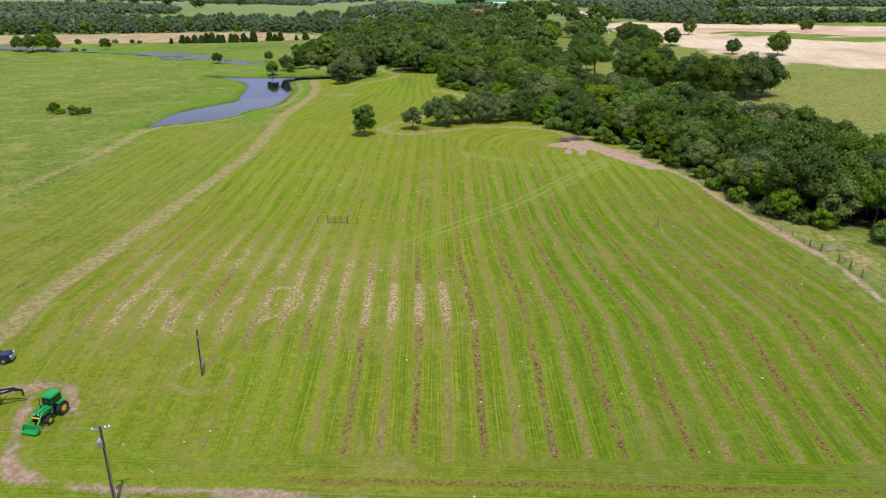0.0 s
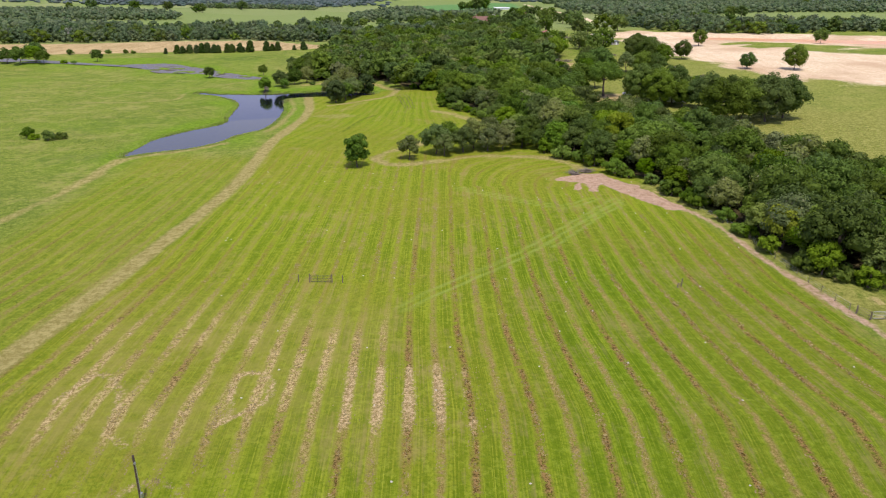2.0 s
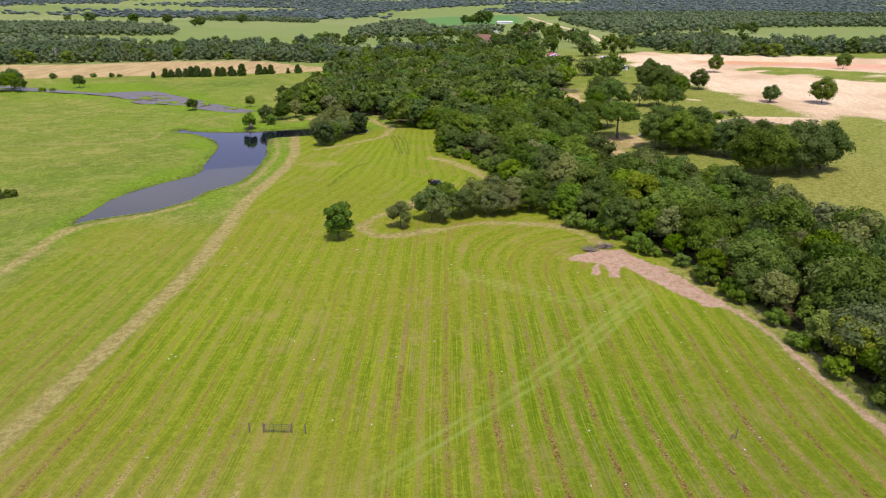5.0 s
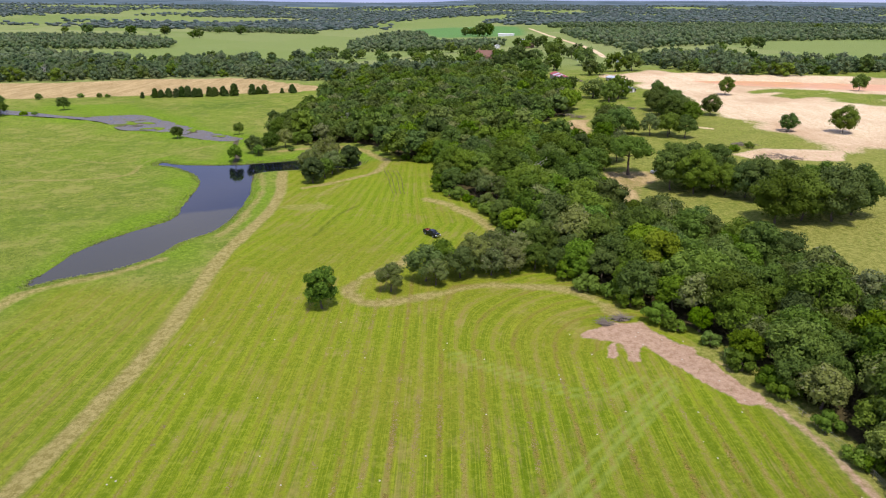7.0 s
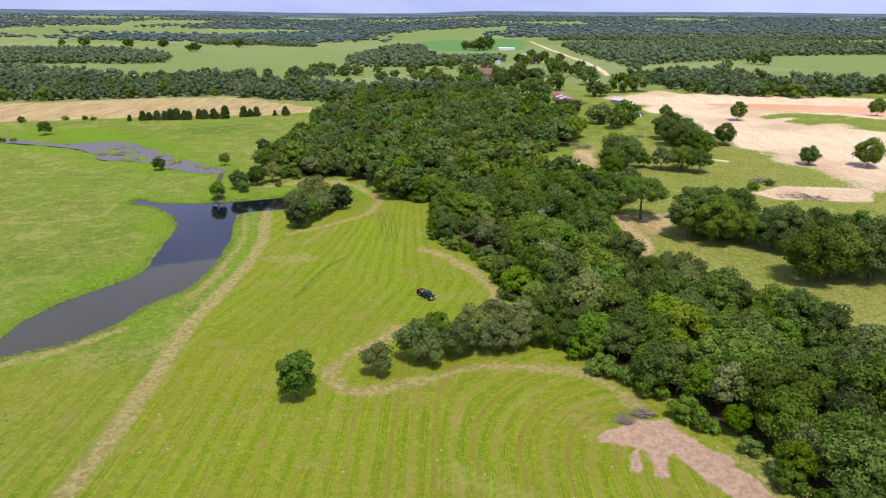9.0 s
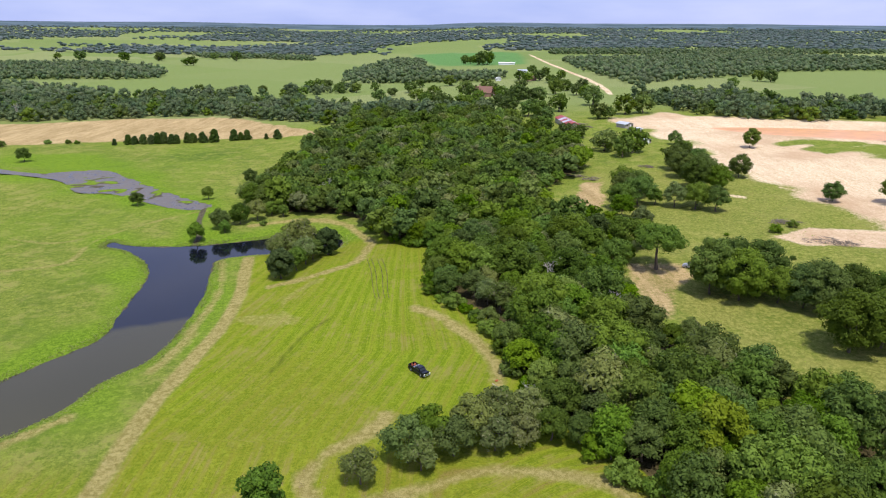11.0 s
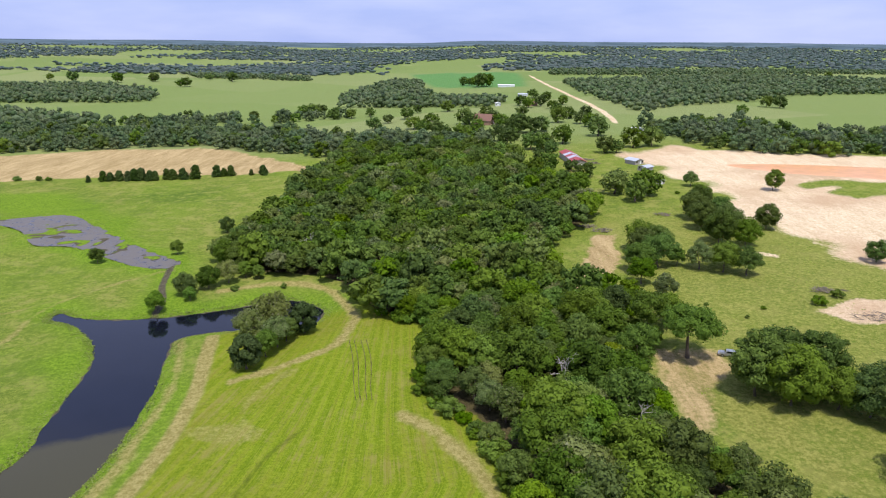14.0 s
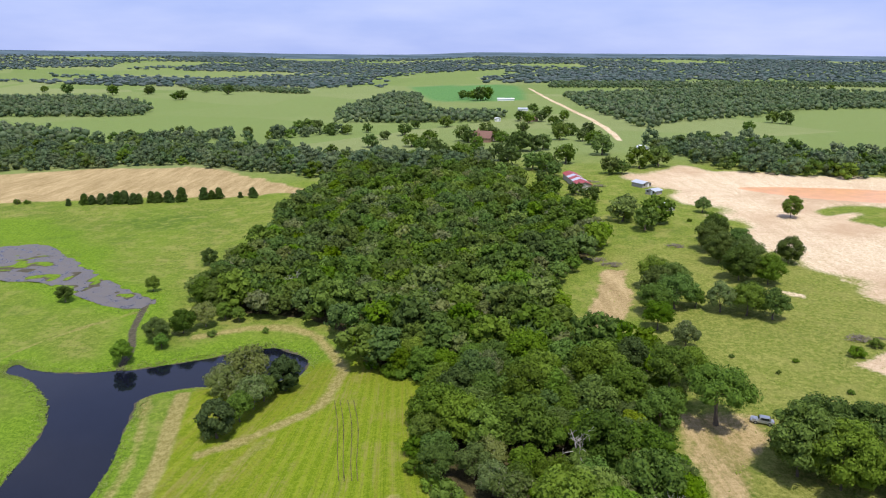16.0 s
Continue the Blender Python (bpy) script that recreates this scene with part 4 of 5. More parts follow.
def make_tractor():
    t = new("tractor")
    part("chassis", box(0, 0.1, 0.78, 0.62, 3.0, 0.45, 0.06), DARK_STEEL, t)
    hood = part("hood", box(0, 0.95, 1.3, 0.86, 1.75, 0.7, 0.14, (0.82, 0.94), (0, -0.06)), GREEN_PAINT, t)
    part("grille", box(0, 1.83, 1.25, 0.62, 0.06, 0.5, 0.02), DARK_STEEL, hood)
    for s in (-1, 1):
        part("headlight", box(s * 0.22, 1.845, 1.47, 0.18, 0.06, 0.1, 0.02), WHITE_PAINT, hood, "clear headlight")
        part("hood_stripe", box(s * 0.405, 0.95, 1.38, 0.02, 1.3, 0.07, 0.0, tilt=(0, -s * 0.1, 0)), YELLOW_PAINT, hood)
    for x in (-0.62, 0.62):
        for y in (-1.3, 0.12):
            part("cab_pillar", rod((x, y, 1.1), (x * 0.93, y * 0.96, 2.52), 0.045), DARK_STEEL, t)
        part("cab_window", box(x * 0.97, -0.6, 1.82, 0.02, 1.28, 1.2, 0.0), GLASS, t)
    part("windscreen", box(0, 0.1, 1.85, 1.12, 0.02, 1.15, 0.0), GLASS, t)
    part("rear_window", box(0, -1.28, 1.85, 1.12, 0.02, 1.15, 0.0), GLASS, t)
    part("roof", box(0, -0.58, 2.6, 1.5, 1.75, 0.2, 0.08, (0.92, 0.92)), GREEN_PAINT, t, "bright green cab roof")
    part("seat", box(0, -0.75, 1.35, 0.5, 0.5, 0.5, 0.1), YELLOW_PAINT, t)
    part("exhaust", rod((0.38, 0.75, 1.5), (0.38, 0.75, 2.35), 0.05), DARK_STEEL, t)
    for s in (-1, 1):
        wheel(t, s * 0.9, -0.85, 0.78, 0.46, YELLOW_PAINT)
        wheel(t, s * 0.82, 1.15, 0.5, 0.32, YELLOW_PAINT)
        part("fender", box(s * 0.88, -0.85, 1.63, 0.5, 1.15, 0.1, 0.04), GREEN_PAINT, t)
        arm = rod((s * 0.52, 0.25, 1.5), (s * 0.5, 1.5, 1.62), 0.09)
        arm = rod((s * 0.5, 1.5, 1.62), (s * 0.55, 2.65, 0.55), 0.09, bm=arm)
        arm = box(s * 0.5, 0.3, 1.2, 0.16, 0.3, 0.8, 0.03, bm=arm)
        part("loader_arm", arm, GREEN_PAINT, t)
        part("loader_ram", rod((s * 0.45, 0.5, 1.15), (s * 0.47, 1.7, 1.3), 0.05), STEEL, t)
        part("mirror", box(s * 0.85, 0.2, 2.1, 0.2, 0.04, 0.28, 0.02), DARK_STEEL, t)
    part("cross_tube", rod((-0.55, 2.0, 1.15), (0.55, 2.0, 1.15), 0.08), YELLOW_PAINT, t)
    bucket = box(0, 2.75, 0.5, 1.9, 0.06, 0.7, 0.01)
    bucket = box(0, 3.05, 0.14, 1.9, 0.75, 0.06, 0.01, bm=bucket)
    for s in (-1, 1):
        bucket = box(s * 0.94, 2.98, 0.42, 0.05, 0.55, 0.6, 0.01, (1, 0.3), (0, -0.16), bm=bucket)
    part("bucket", bucket, GREEN_PAINT, t, "green front loader bucket")
    part("hitch", box(0, -1.6, 0.6, 0.7, 0.5, 0.1, 0.02), DARK_STEEL, t)
    return tagged(t, "green tractor with yellow wheels and front loader", "tractor")


def make_car(name, label, paint, length=4.8, wide=1.9, pickup=False):
    c = new(name)
    h = length / 2
    part("body", box(0, 0, 0.68, wide, length, 0.62, 0.14, (0.94, 0.98)), paint, c)
    part("hood", box(0, h * 0.68, 1.03, wide * 0.86, length * 0.28, 0.2, 0.08, (0.95, 0.9)), paint, c)
    mid, span = (0.35, length * 0.36) if pickup else (-0.35, length * 0.58)
    cab = part("cab", box(0, mid, 1.32, wide * 0.9, span, 0.72, 0.1, (0.84, 0.72)), paint, c)
    part("windscreen", box(0, mid + span * 0.45, 1.36, wide * 0.74, 0.05, 0.5, 0.01, tilt=(0.5, 0, 0)), GLASS, cab)
    part("rear_window", box(0, mid - span * 0.45, 1.36, wide * 0.74, 0.05, 0.45, 0.01, tilt=(-0.5, 0, 0)), GLASS, cab)
    for s in (-1, 1):
        part("side_window", box(s * wide * 0.425, mid, 1.38, 0.04, span * 0.72, 0.4, 0.01, (1, 0.8), tilt=(0, -s * 0.14, 0)), GLASS, cab)
        part("headlight", box(s * wide * 0.36, h - 0.04, 0.86, 0.38, 0.12, 0.2, 0.03), WHITE_PAINT, c, "clear headlight")
        part("tail_light", box(s * wide * 0.42, -h + 0.03, 0.86, 0.2, 0.1, 0.3, 0.03), RED_ROOF, c, "red tail light")
        part("mirror", box(s * wide * 0.56, mid + span * 0.36, 1.2, 0.22, 0.12, 0.18, 0.04), paint, c)
        for y in (h * 0.62, -h * 0.6):
            wheel(c, s * wide * 0.44, y, 0.4, 0.28, STEEL)
    part("front_bumper", box(0, h + 0.02, 0.52, wide * 0.96, 0.18, 0.22, 0.05), CHROME, c, "chrome bumper")
    part("rear_bumper", box(0, -h - 0.02, 0.52, wide * 0.92, 0.16, 0.18, 0.05), CHROME, c)
    part("grille", box(0, h + 0.02, 0.82, wide * 0.5, 0.06, 0.28, 0.03), CHROME, c)
    if pickup:
        for s in (-1, 1):
            part("bed_side", box(s * wide * 0.45, -h * 0.55, 1.12, 0.1, length * 0.42, 0.36, 0.03), paint, c)
        part("tailgate", box(0, -h + 0.06, 1.1, wide * 0.85, 0.08, 0.4, 0.02), paint, c)
        part("toolbox", box(0, -0.75, 1.2, wide * 0.8, 0.45, 0.35, 0.03), STEEL, c, "metal toolbox across the bed")
    return tagged(c, label, "pickup truck" if pickup else "car")


tractor = stand(make_tractor(), -42.8, 63.2, 169)
truck = stand(make_car("pickup_truck", "black pickup truck parked on mown grass", BLACK_PAINT, 5.4, 1.9, True), -0.8, 237.6, 220)
load = new("fuel_can_stack")
for k, (dx, dy) in enumerate(((-0.4, 0.0), (0.05, 0.35), (0.35, -0.3))):
    part("can", box(dx * 0.8, dy * 0.8, 0.22, 0.28, 0.36, 0.44, 0.05), ORANGE, load)
tagged(load, "orange and red cans carried in a truck bed", "cans")
load.matrix_basis = truck.matrix_basis @ pose(0, -1.75, 0.98)
stand(make_car("parked_car", "dark blue sedan parked on the grass", BLUE_PAINT, 4.7, 1.85), -55.6, 73.6, -72)
stand(make_car("parked_car", "grey car parked in shade under oaks", STEEL, 4.6, 1.85), 74.6, 294.5, 70)


def make_gooseneck_trailer():
    t = new("gooseneck_trailer")
    deck = part("deck", box(0, -4.2, 0.85, 2.4, 7.5, 0.18, 0.02), DARK_STEEL, t)
    for s in (-1, 1):
        part("side_rail", box(s * 1.2, -4.2, 0.92, 0.1, 7.5, 0.2, 0.02), BLACK_PAINT, deck)
        beam = rod((s * 0.75, -0.6, 0.9), (s * 0.5, 0.0, 1.55), 0.13)
        beam = rod((s * 0.5, 0.0, 1.55), (s * 0.22, 1.6, 1.75), 0.13, bm=beam)
        beam = rod((s * 0.22, 1.6, 1.75), (0, 2.5, 1.5), 0.12, bm=beam)
        part("neck_beam", beam, BLACK_PAINT, t, "glossy black curved neck")
        part("landing_leg", rod((s * 0.9, -0.4, 0.0), (s * 0.9, -0.4, 1.3), 0.08), DARK_STEEL, t)
        for y in (-4.6, -5.6):
            wheel(t, s * 1.05, y, 0.38, 0.26, STEEL)
    part("coupler", rod((0, 2.5, 0.85), (0, 2.5, 1.6), 0.1), BLACK_PAINT, t)
    part("tool_tray", box(0, -0.2, 1.25, 1.2, 0.6, 0.4, 0.04), DARK_STEEL, t)
    return tagged(t, "black gooseneck trailer with a curved neck", "trailer")


stand(make_gooseneck_trailer(), -49.6, 65.2, -76)


def tube(name, points, radius, material, parent=None):
    c = bpy.data.curves.new(name, "CURVE")
    c.dimensions, c.bevel_depth, c.bevel_resolution = "3D", radius, 1
    s = c.splines.new("POLY")
    s.points.add(len(points) - 1)
    for q, p in zip(s.points, points):
        q.co = (*p, 1)
    me = bpy.data.meshes.new_from_object(bpy.data.objects.new("tmp", c))
    me.materials.clear()
    me.materials.append(material)
    ob = new(name, me)
    ob.parent = parent
    return ob


def sag(a, b, drop, n=14):
    return [tuple(Vector(a).lerp(Vector(b), k / n) - Vector((0, 0, drop * 4 * (k / n) * (1 - k / n)))) for k in range(n + 1)]


def make_line_pole(x, y, tall):
    p = new("utility_pole")
    stand(p, x, y)
    part("pole", rod((0, 0, -0.5), (0, 0, tall), 0.17, 0.115, 10), POLE_WOOD, p)
    arm = part("crossarm", box(0, 0.12, tall - 0.35, 1.5, 0.1, 0.13, 0.01, tilt=(0, 0, 0.3)), STEEL, p)
    for s in (-0.65, 0.35, 0.65):
        part("insulator", ring_profile([(0.05, 0.0), (0.09, 0.06), (0.05, 0.12), (0.08, 0.18), (0.03, 0.24)], 10, "Z"), WHITE_PAINT, arm).location = (s, 0.12 + s * 0.3, tall - 0.28)
    can = part("transformer", ring_profile([(0.2, 0), (0.24, 0.05), (0.24, 0.7), (0.2, 0.78)], 14, "Z"), STEEL, p, "grey transformer can")
    can.location = (-0.1, -0.36, tall - 2.0)
    part("bushing", rod((0.0, 0, 0.78), (0.05, 0, 1.0), 0.04), WHITE_PAINT, can)
    part("conduit", rod((0.15, -0.1, -0.2), (0.13, -0.08, tall - 2.2), 0.035), STEEL, p)
    tube("guy_wire", [(0, 0, tall - 1.0), (3.6, 3.2, 0.0)], 0.018, STEEL, p)
    tube("guy_marker", [(2.5, 2.2, tall * 0.31 - 0.3), (2.72, 2.42, tall * 0.25 - 0.3)], 0.05, WHITE_PAINT, p)
    return tagged(p, "tall dark wooden utility pole with transformer", "utility pole")


make_line_pole(-30.0, 50.3, 8.8)
base = level_at(-30, 50.3)
for k, (h, dx) in enumerate(((8.65, -0.85), (8.6, 0.4), (6.9, 0.0))):
    a = (-30.0 + dx, 50.4, base + h)
    tagged(tube("power_line", sag(a, (-110, 49.0 + k, level_at(-110, 49) + 9.0), 1.6), 0.007, STEEL), "thin pale overhead wire from a pole", "power line", "overhead wires")


def make_meter_pole(x, y, tall):
    p = stand(new("meter_pole"), x, y)
    part("pole", rod((0, 0, -0.4), (0, 0, tall), 0.15, 0.11, 10), POLE_WOOD, p)
    part("meter_box", box(0.2, -0.06, 1.35, 0.22, 0.3, 0.6, 0.03), STEEL, p, "grey meter box")
    part("conduit", rod((0.16, -0.1, 0), (0.14, -0.08, tall - 0.9), 0.04), STEEL, p)
    part("weatherhead", box(0.1, -0.12, tall - 0.85, 0.2, 0.22, 0.25, 0.06), STEEL, p)
    return tagged(p, "short dark wooden pole with meter box", "pole")


make_meter_pole(-29.0, 71.9, 6.1)


def make_post(x, y, tall=1.5, r=0.08, lean=(0, 0)):
    p = part("fence_post", rod((0, 0, -0.3), (lean[0], lean[1], tall), r, r * 0.85, 7), POST_WOOD)
    p.location = (x, y, level_at(x, y))
    return tagged(p, "weathered round wooden fence post", "post", "fence posts")


def make_gate(a, b, material, label, tall=1.25, bars=5, uprights=2):
    """A barred field gate between two points of the plan."""
    g = new("field_gate")
    span = math.dist(a, b)
    turn = math.degrees(math.atan2(b[1] - a[1], b[0] - a[0]))
    g.matrix_basis = pose(a[0], a[1], level_at((a[0] + b[0]) / 2, (a[1] + b[1]) / 2) + 0.12, 0, 0, turn)
    for k in range(bars):
        z = 0.08 + (tall - 0.08) * k / (bars - 1)
        part("bar", rod((0.05, 0, z), (span - 0.05, 0, z), 0.028, None, 6), material, g)
    for k in range(uprights + 2):
        x = 0.05 + (span - 0.1) * k / (uprights + 1)
        part("upright", rod((x, 0, 0.04), (x, 0, tall + 0.03), 0.032, None, 6), material, g)
    return tagged(g, label, "gate")


for x, tall in ((-23.6, 1.5), (-21.7, 1.65), (-17.9, 1.6), (-16.1, 1.45)):
    make_post(x, 123.4, tall, 0.1)
make_gate((-21.55, 123.4), (-18.05, 123.4), DARK_STEEL, "dark green barred gate standing alone in a field")
make_post(41.8, 124.0, 1.55, 0.1, (0.1, 0))
make_post(41.0, 123.7, 0.8, 0.09, (0.25, 0.1))
fence_rail = part("fence_rail", rod((41.05, 123.75, level_at(41, 123.7) + 0.35), (41.8, 124.0, level_at(41.8, 124) + 0.45), 0.05), POST_WOOD)
tagged(fence_rail, "broken wooden rail between leaning posts", "rail")
for x, y in ((67.1, 115.4), (68.2, 113.4), (68.9, 108.9), (69.4, 106.0), (69.8, 103.2)):
    make_post(x, y, 1.45, 0.12)
make_gate((68.4, 113.4), (72.6, 113.8), STEEL, "silver barred farm gate standing open", 1.3, 6, 1)
make_gate((67.2, 115.3), (68.1, 113.6), POST_WOOD, "short dark wooden fence panel", 1.2, 4, 0)
make_gate((68.95, 108.7), (69.35, 106.2), POST_WOOD, "dark wooden fence panel beside a dirt track", 1.2, 5, 1)
fence_line = smooth_line([(66.6, 116.5), (64.6, 126), (63.2, 136), (61.4, 150), (57.5, 163)])
for k in range(0, len(fence_line), 2):
    make_post(*fence_line[k], 1.25, 0.06)
fence_low = [(69.8, 103.2), (70.0, 98), (70.2, 92), (70.4, 86), (70.6, 80)]
for q in fence_low[1:]:
    make_post(*q, 1.25, 0.06)
for h in (0.45, 0.8, 1.15):
    for run in (fence_line, fence_low):
        tagged(tube("fence_wire", [(x, y, level_at(x, y) + h) for x, y in run], 0.012, STEEL), "thin rusty wire strand along a fence", "fence wire", "fence wires")


def make_shed(name, x, y, wide, deep, wall, rise, heading, roof_mat, wall_mat, label, stripes=(), overhang=0.5):
    s = stand(new(name), x, y, heading)
    part("wall", box(0, 0, wall / 2 - 0.2, wide, deep, wall + 0.4, 0.02), wall_mat, s)
    steps = max(1, len(stripes))
    for side in (-1, 1):
        for k in range(steps):
            y0 = -deep / 2 - overhang + (deep + 2 * overhang) * k / steps
            y1 = -deep / 2 - overhang + (deep + 2 * overhang) * (k + 1) / steps
            bm = bmesh.new()
            e = side * (wide / 2 + overhang)
            low = wall - rise * overhang / (wide / 2)
            pts = [(0, y0, wall + rise), (0, y1, wall + rise), (e, y1, low), (e, y0, low)]
            a = [bm.verts.new(p) for p in pts]
            b = [bm.verts.new((p[0], p[1], p[2] + 0.12)) for p in pts]
            bm.faces.new(a), bm.faces.new(b)
            for i in range(4):
                bm.faces.new((a[i], a[(i + 1) % 4], b[(i + 1) % 4], b[i]))
            bmesh.ops.recalc_face_normals(bm, faces=bm.faces[:])
            part("roof_panel", bm, stripes[k] if stripes else roof_mat, s)
    for yy in (-deep / 2, deep / 2):
        bm = bmesh.new()
        bm.faces.new([bm.verts.new(p) for p in ((-wide / 2, yy, wall), (wide / 2, yy, wall), (0, yy, wall + rise - 0.02))])
        geo = bmesh.ops.extrude_face_region(bm, geom=bm.faces[:])["geom"]
        bmesh.ops.translate(bm, verts=[g for g in geo if isinstance(g, bmesh.types.BMVert)], vec=(0, 0.1 * (1 if yy < 0 else -1), 0))
        bmesh.ops.recalc_face_normals(bm, faces=bm.faces[:])
        part("gable", bm, wall_mat, s)
    part("door", box(wide * 0.15, -deep / 2 - 0.03, 1.05, 1.1, 0.08, 2.1, 0.02), WHITE_PAINT, s)
    for q in (-0.28, 0.36):
        part("window", box(wide * q, -deep / 2 - 0.03, 1.5, 1.1, 0.06, 0.9, 0.02), GLASS, s)
    return tagged(s, label, "building")


make_shed("barn", 79, 543, 7.5, 38, 3.2, 1.3, 3, RED_ROOF, BOARD_WALL, "long low barn with red and white roof panels", (RED_ROOF, RED_ROOF, PALE_ROOF, RED_ROOF, PALE_ROOF, RED_ROOF, RED_ROOF))
make_shed("shed", 112.5, 532, 6.5, 8, 2.2, 1.0, 30, PALE_ROOF, BOARD_WALL, "small shed with pale sheet metal roof")
make_shed("shed", 113.5, 512, 5.5, 6.5, 2.1, 0.7, -50, PALE_ROOF, BOARD_WALL, "small open shed with grey metal roof")
make_shed("shed", 109.5, 478, 5, 7, 2.2, 0.8, 20, PALE_ROOF, BOARD_WALL, "small shed with bright metal roof among grass")
make_shed("house", 36, 745, 15, 17, 4.0, 5.0, 70, BROWN_ROOF, BRICK_WALL, "brick farmhouse with steep brown roof")
chimney = part("chimney_stack", box(32, 748, level_at(32, 748) + 5.5, 1.1, 1.1, 11, 0.05), BRICK_WALL)
tagged(chimney, "square brick chimney beside a farmhouse", "chimney")
make_shed("house", 95, 900, 9, 14, 3.0, 2.2, 80, BROWN_ROOF, BRICK_WALL, "low brick house among trees by a road")
make_shed("shed", 60, 915, 6, 7, 3, 1.0, 0, WHITE_PAINT, WHITE_PAINT, "small white shed at the edge of a field")
make_shed("shed", 100, 1035, 6, 12, 3, 1.2, 90, PALE_ROOF, WHITE_PAINT, "white farm shed beside trees")
make_shed("shed", 148, 660, 6, 7, 3.2, 0.9, 20, WHITE_PAINT, WHITE_PAINT, "small white building on green pasture")
make_shed("shed", 96, 1250, 7, 26, 3, 1.0, 85, WHITE_PAINT, WHITE_PAINT, "long white farm building on a green field")
make_shed("camper", 89.5, 280.5, 2.6, 7.0, 2.2, 0.25, 75, WHITE_PAINT, WHITE_PAINT, "white camper trailer parked under oak trees", overhang=0.1)


def make_brush_pile(x, y, r, seed, material, label):
    rng = np.random.RandomState(seed)
    vs, fs = [], []
    for k in range(90):
        a, d = rng.uniform(0, 6.28), r * math.sqrt(rng.uniform())
        c = (math.cos(a) * d, math.sin(a) * d * 0.6, rng.uniform(0.1, 1.5) * (1 - d / r * 0.7))
        t, s = rng.uniform(0, 3.14), rng.uniform(0.8, 2.6)
        e = (c[0] + math.cos(t) * s, c[1] + math.sin(t) * s, c[2] + rng.uniform(-0.2, 0.5))
        limb(vs, fs, c, e, rng.uniform(0.04, 0.12), 0.02, 4)
    ob = mesh_object("brush_heap", vs, fs, material)
    ob.location = (x, y, level_at(x, y))
    return tagged(ob, label, "brush heap", "brush heaps", kind="stuff")


GREY_BRUSH = plain("dry_brush", (0.2, 0.165, 0.13), 0.95)
for k, (x, y, r) in enumerate(((123, 315.5, 5.5), (128, 312, 4.5), (118, 334, 3.5), (66, 398, 4.0), (61, 404, 3.5), (88, 546, 4.5), (90, 534, 4.0), (95, 418, 3.5), (38, 189.5, 1.0), (34.5, 187.5, 0.8))):
    make_brush_pile(x, y, r, 300 + k, GREY_BRUSH, "heap of dry grey cut branches")


# ---- single trees ----
def make_snag(x, y, tall, seed, material=None, spread_to=0.35):
    """A leafless tree: bleached trunk that forks again and again."""
    rng = np.random.RandomState(seed)
    vs, fs = [], []

    def fork(a, way, length, r, depth):
        b = a + way * length
        limb(vs, fs, a, b, r, r * 0.68, 6 if depth < 2 else 4)
        if depth < 5:
            for _ in range(2 if depth else 3):
                turn = Vector(rng.normal(size=3)) * (0.42 + 0.08 * depth)
                fork(b, (way + turn + Vector((0, 0, 0.12))).normalized(), length * rng.uniform(0.62, 0.85), r * 0.62, depth + 1)

    fork(Vector((0, 0, -0.3)), Vector((0.05, 0, 1)), tall * 0.3, tall * 0.026, 0)
    t = new("dead_tree")
    mesh_object("trunk", vs, fs, material or DEAD_BARK, t)
    t.matrix_basis = pose(x, y, level_at(x, y), 0, 0, rng.uniform(0, 360))
    return tagged(t, "bleached leafless dead tree with forked branches", "tree", "dead trees")


make_snag(-41, 371, 12.5, 5)
for k, (x, y, h) in enumerate(((31, 277, 11.5), (24, 300, 11), (5, 352, 11), (-3, 340, 11), (45, 260, 11), (-330, 640, 14), (20, 222, 8.0))):
    make_snag(x, y, h, 60 + k)

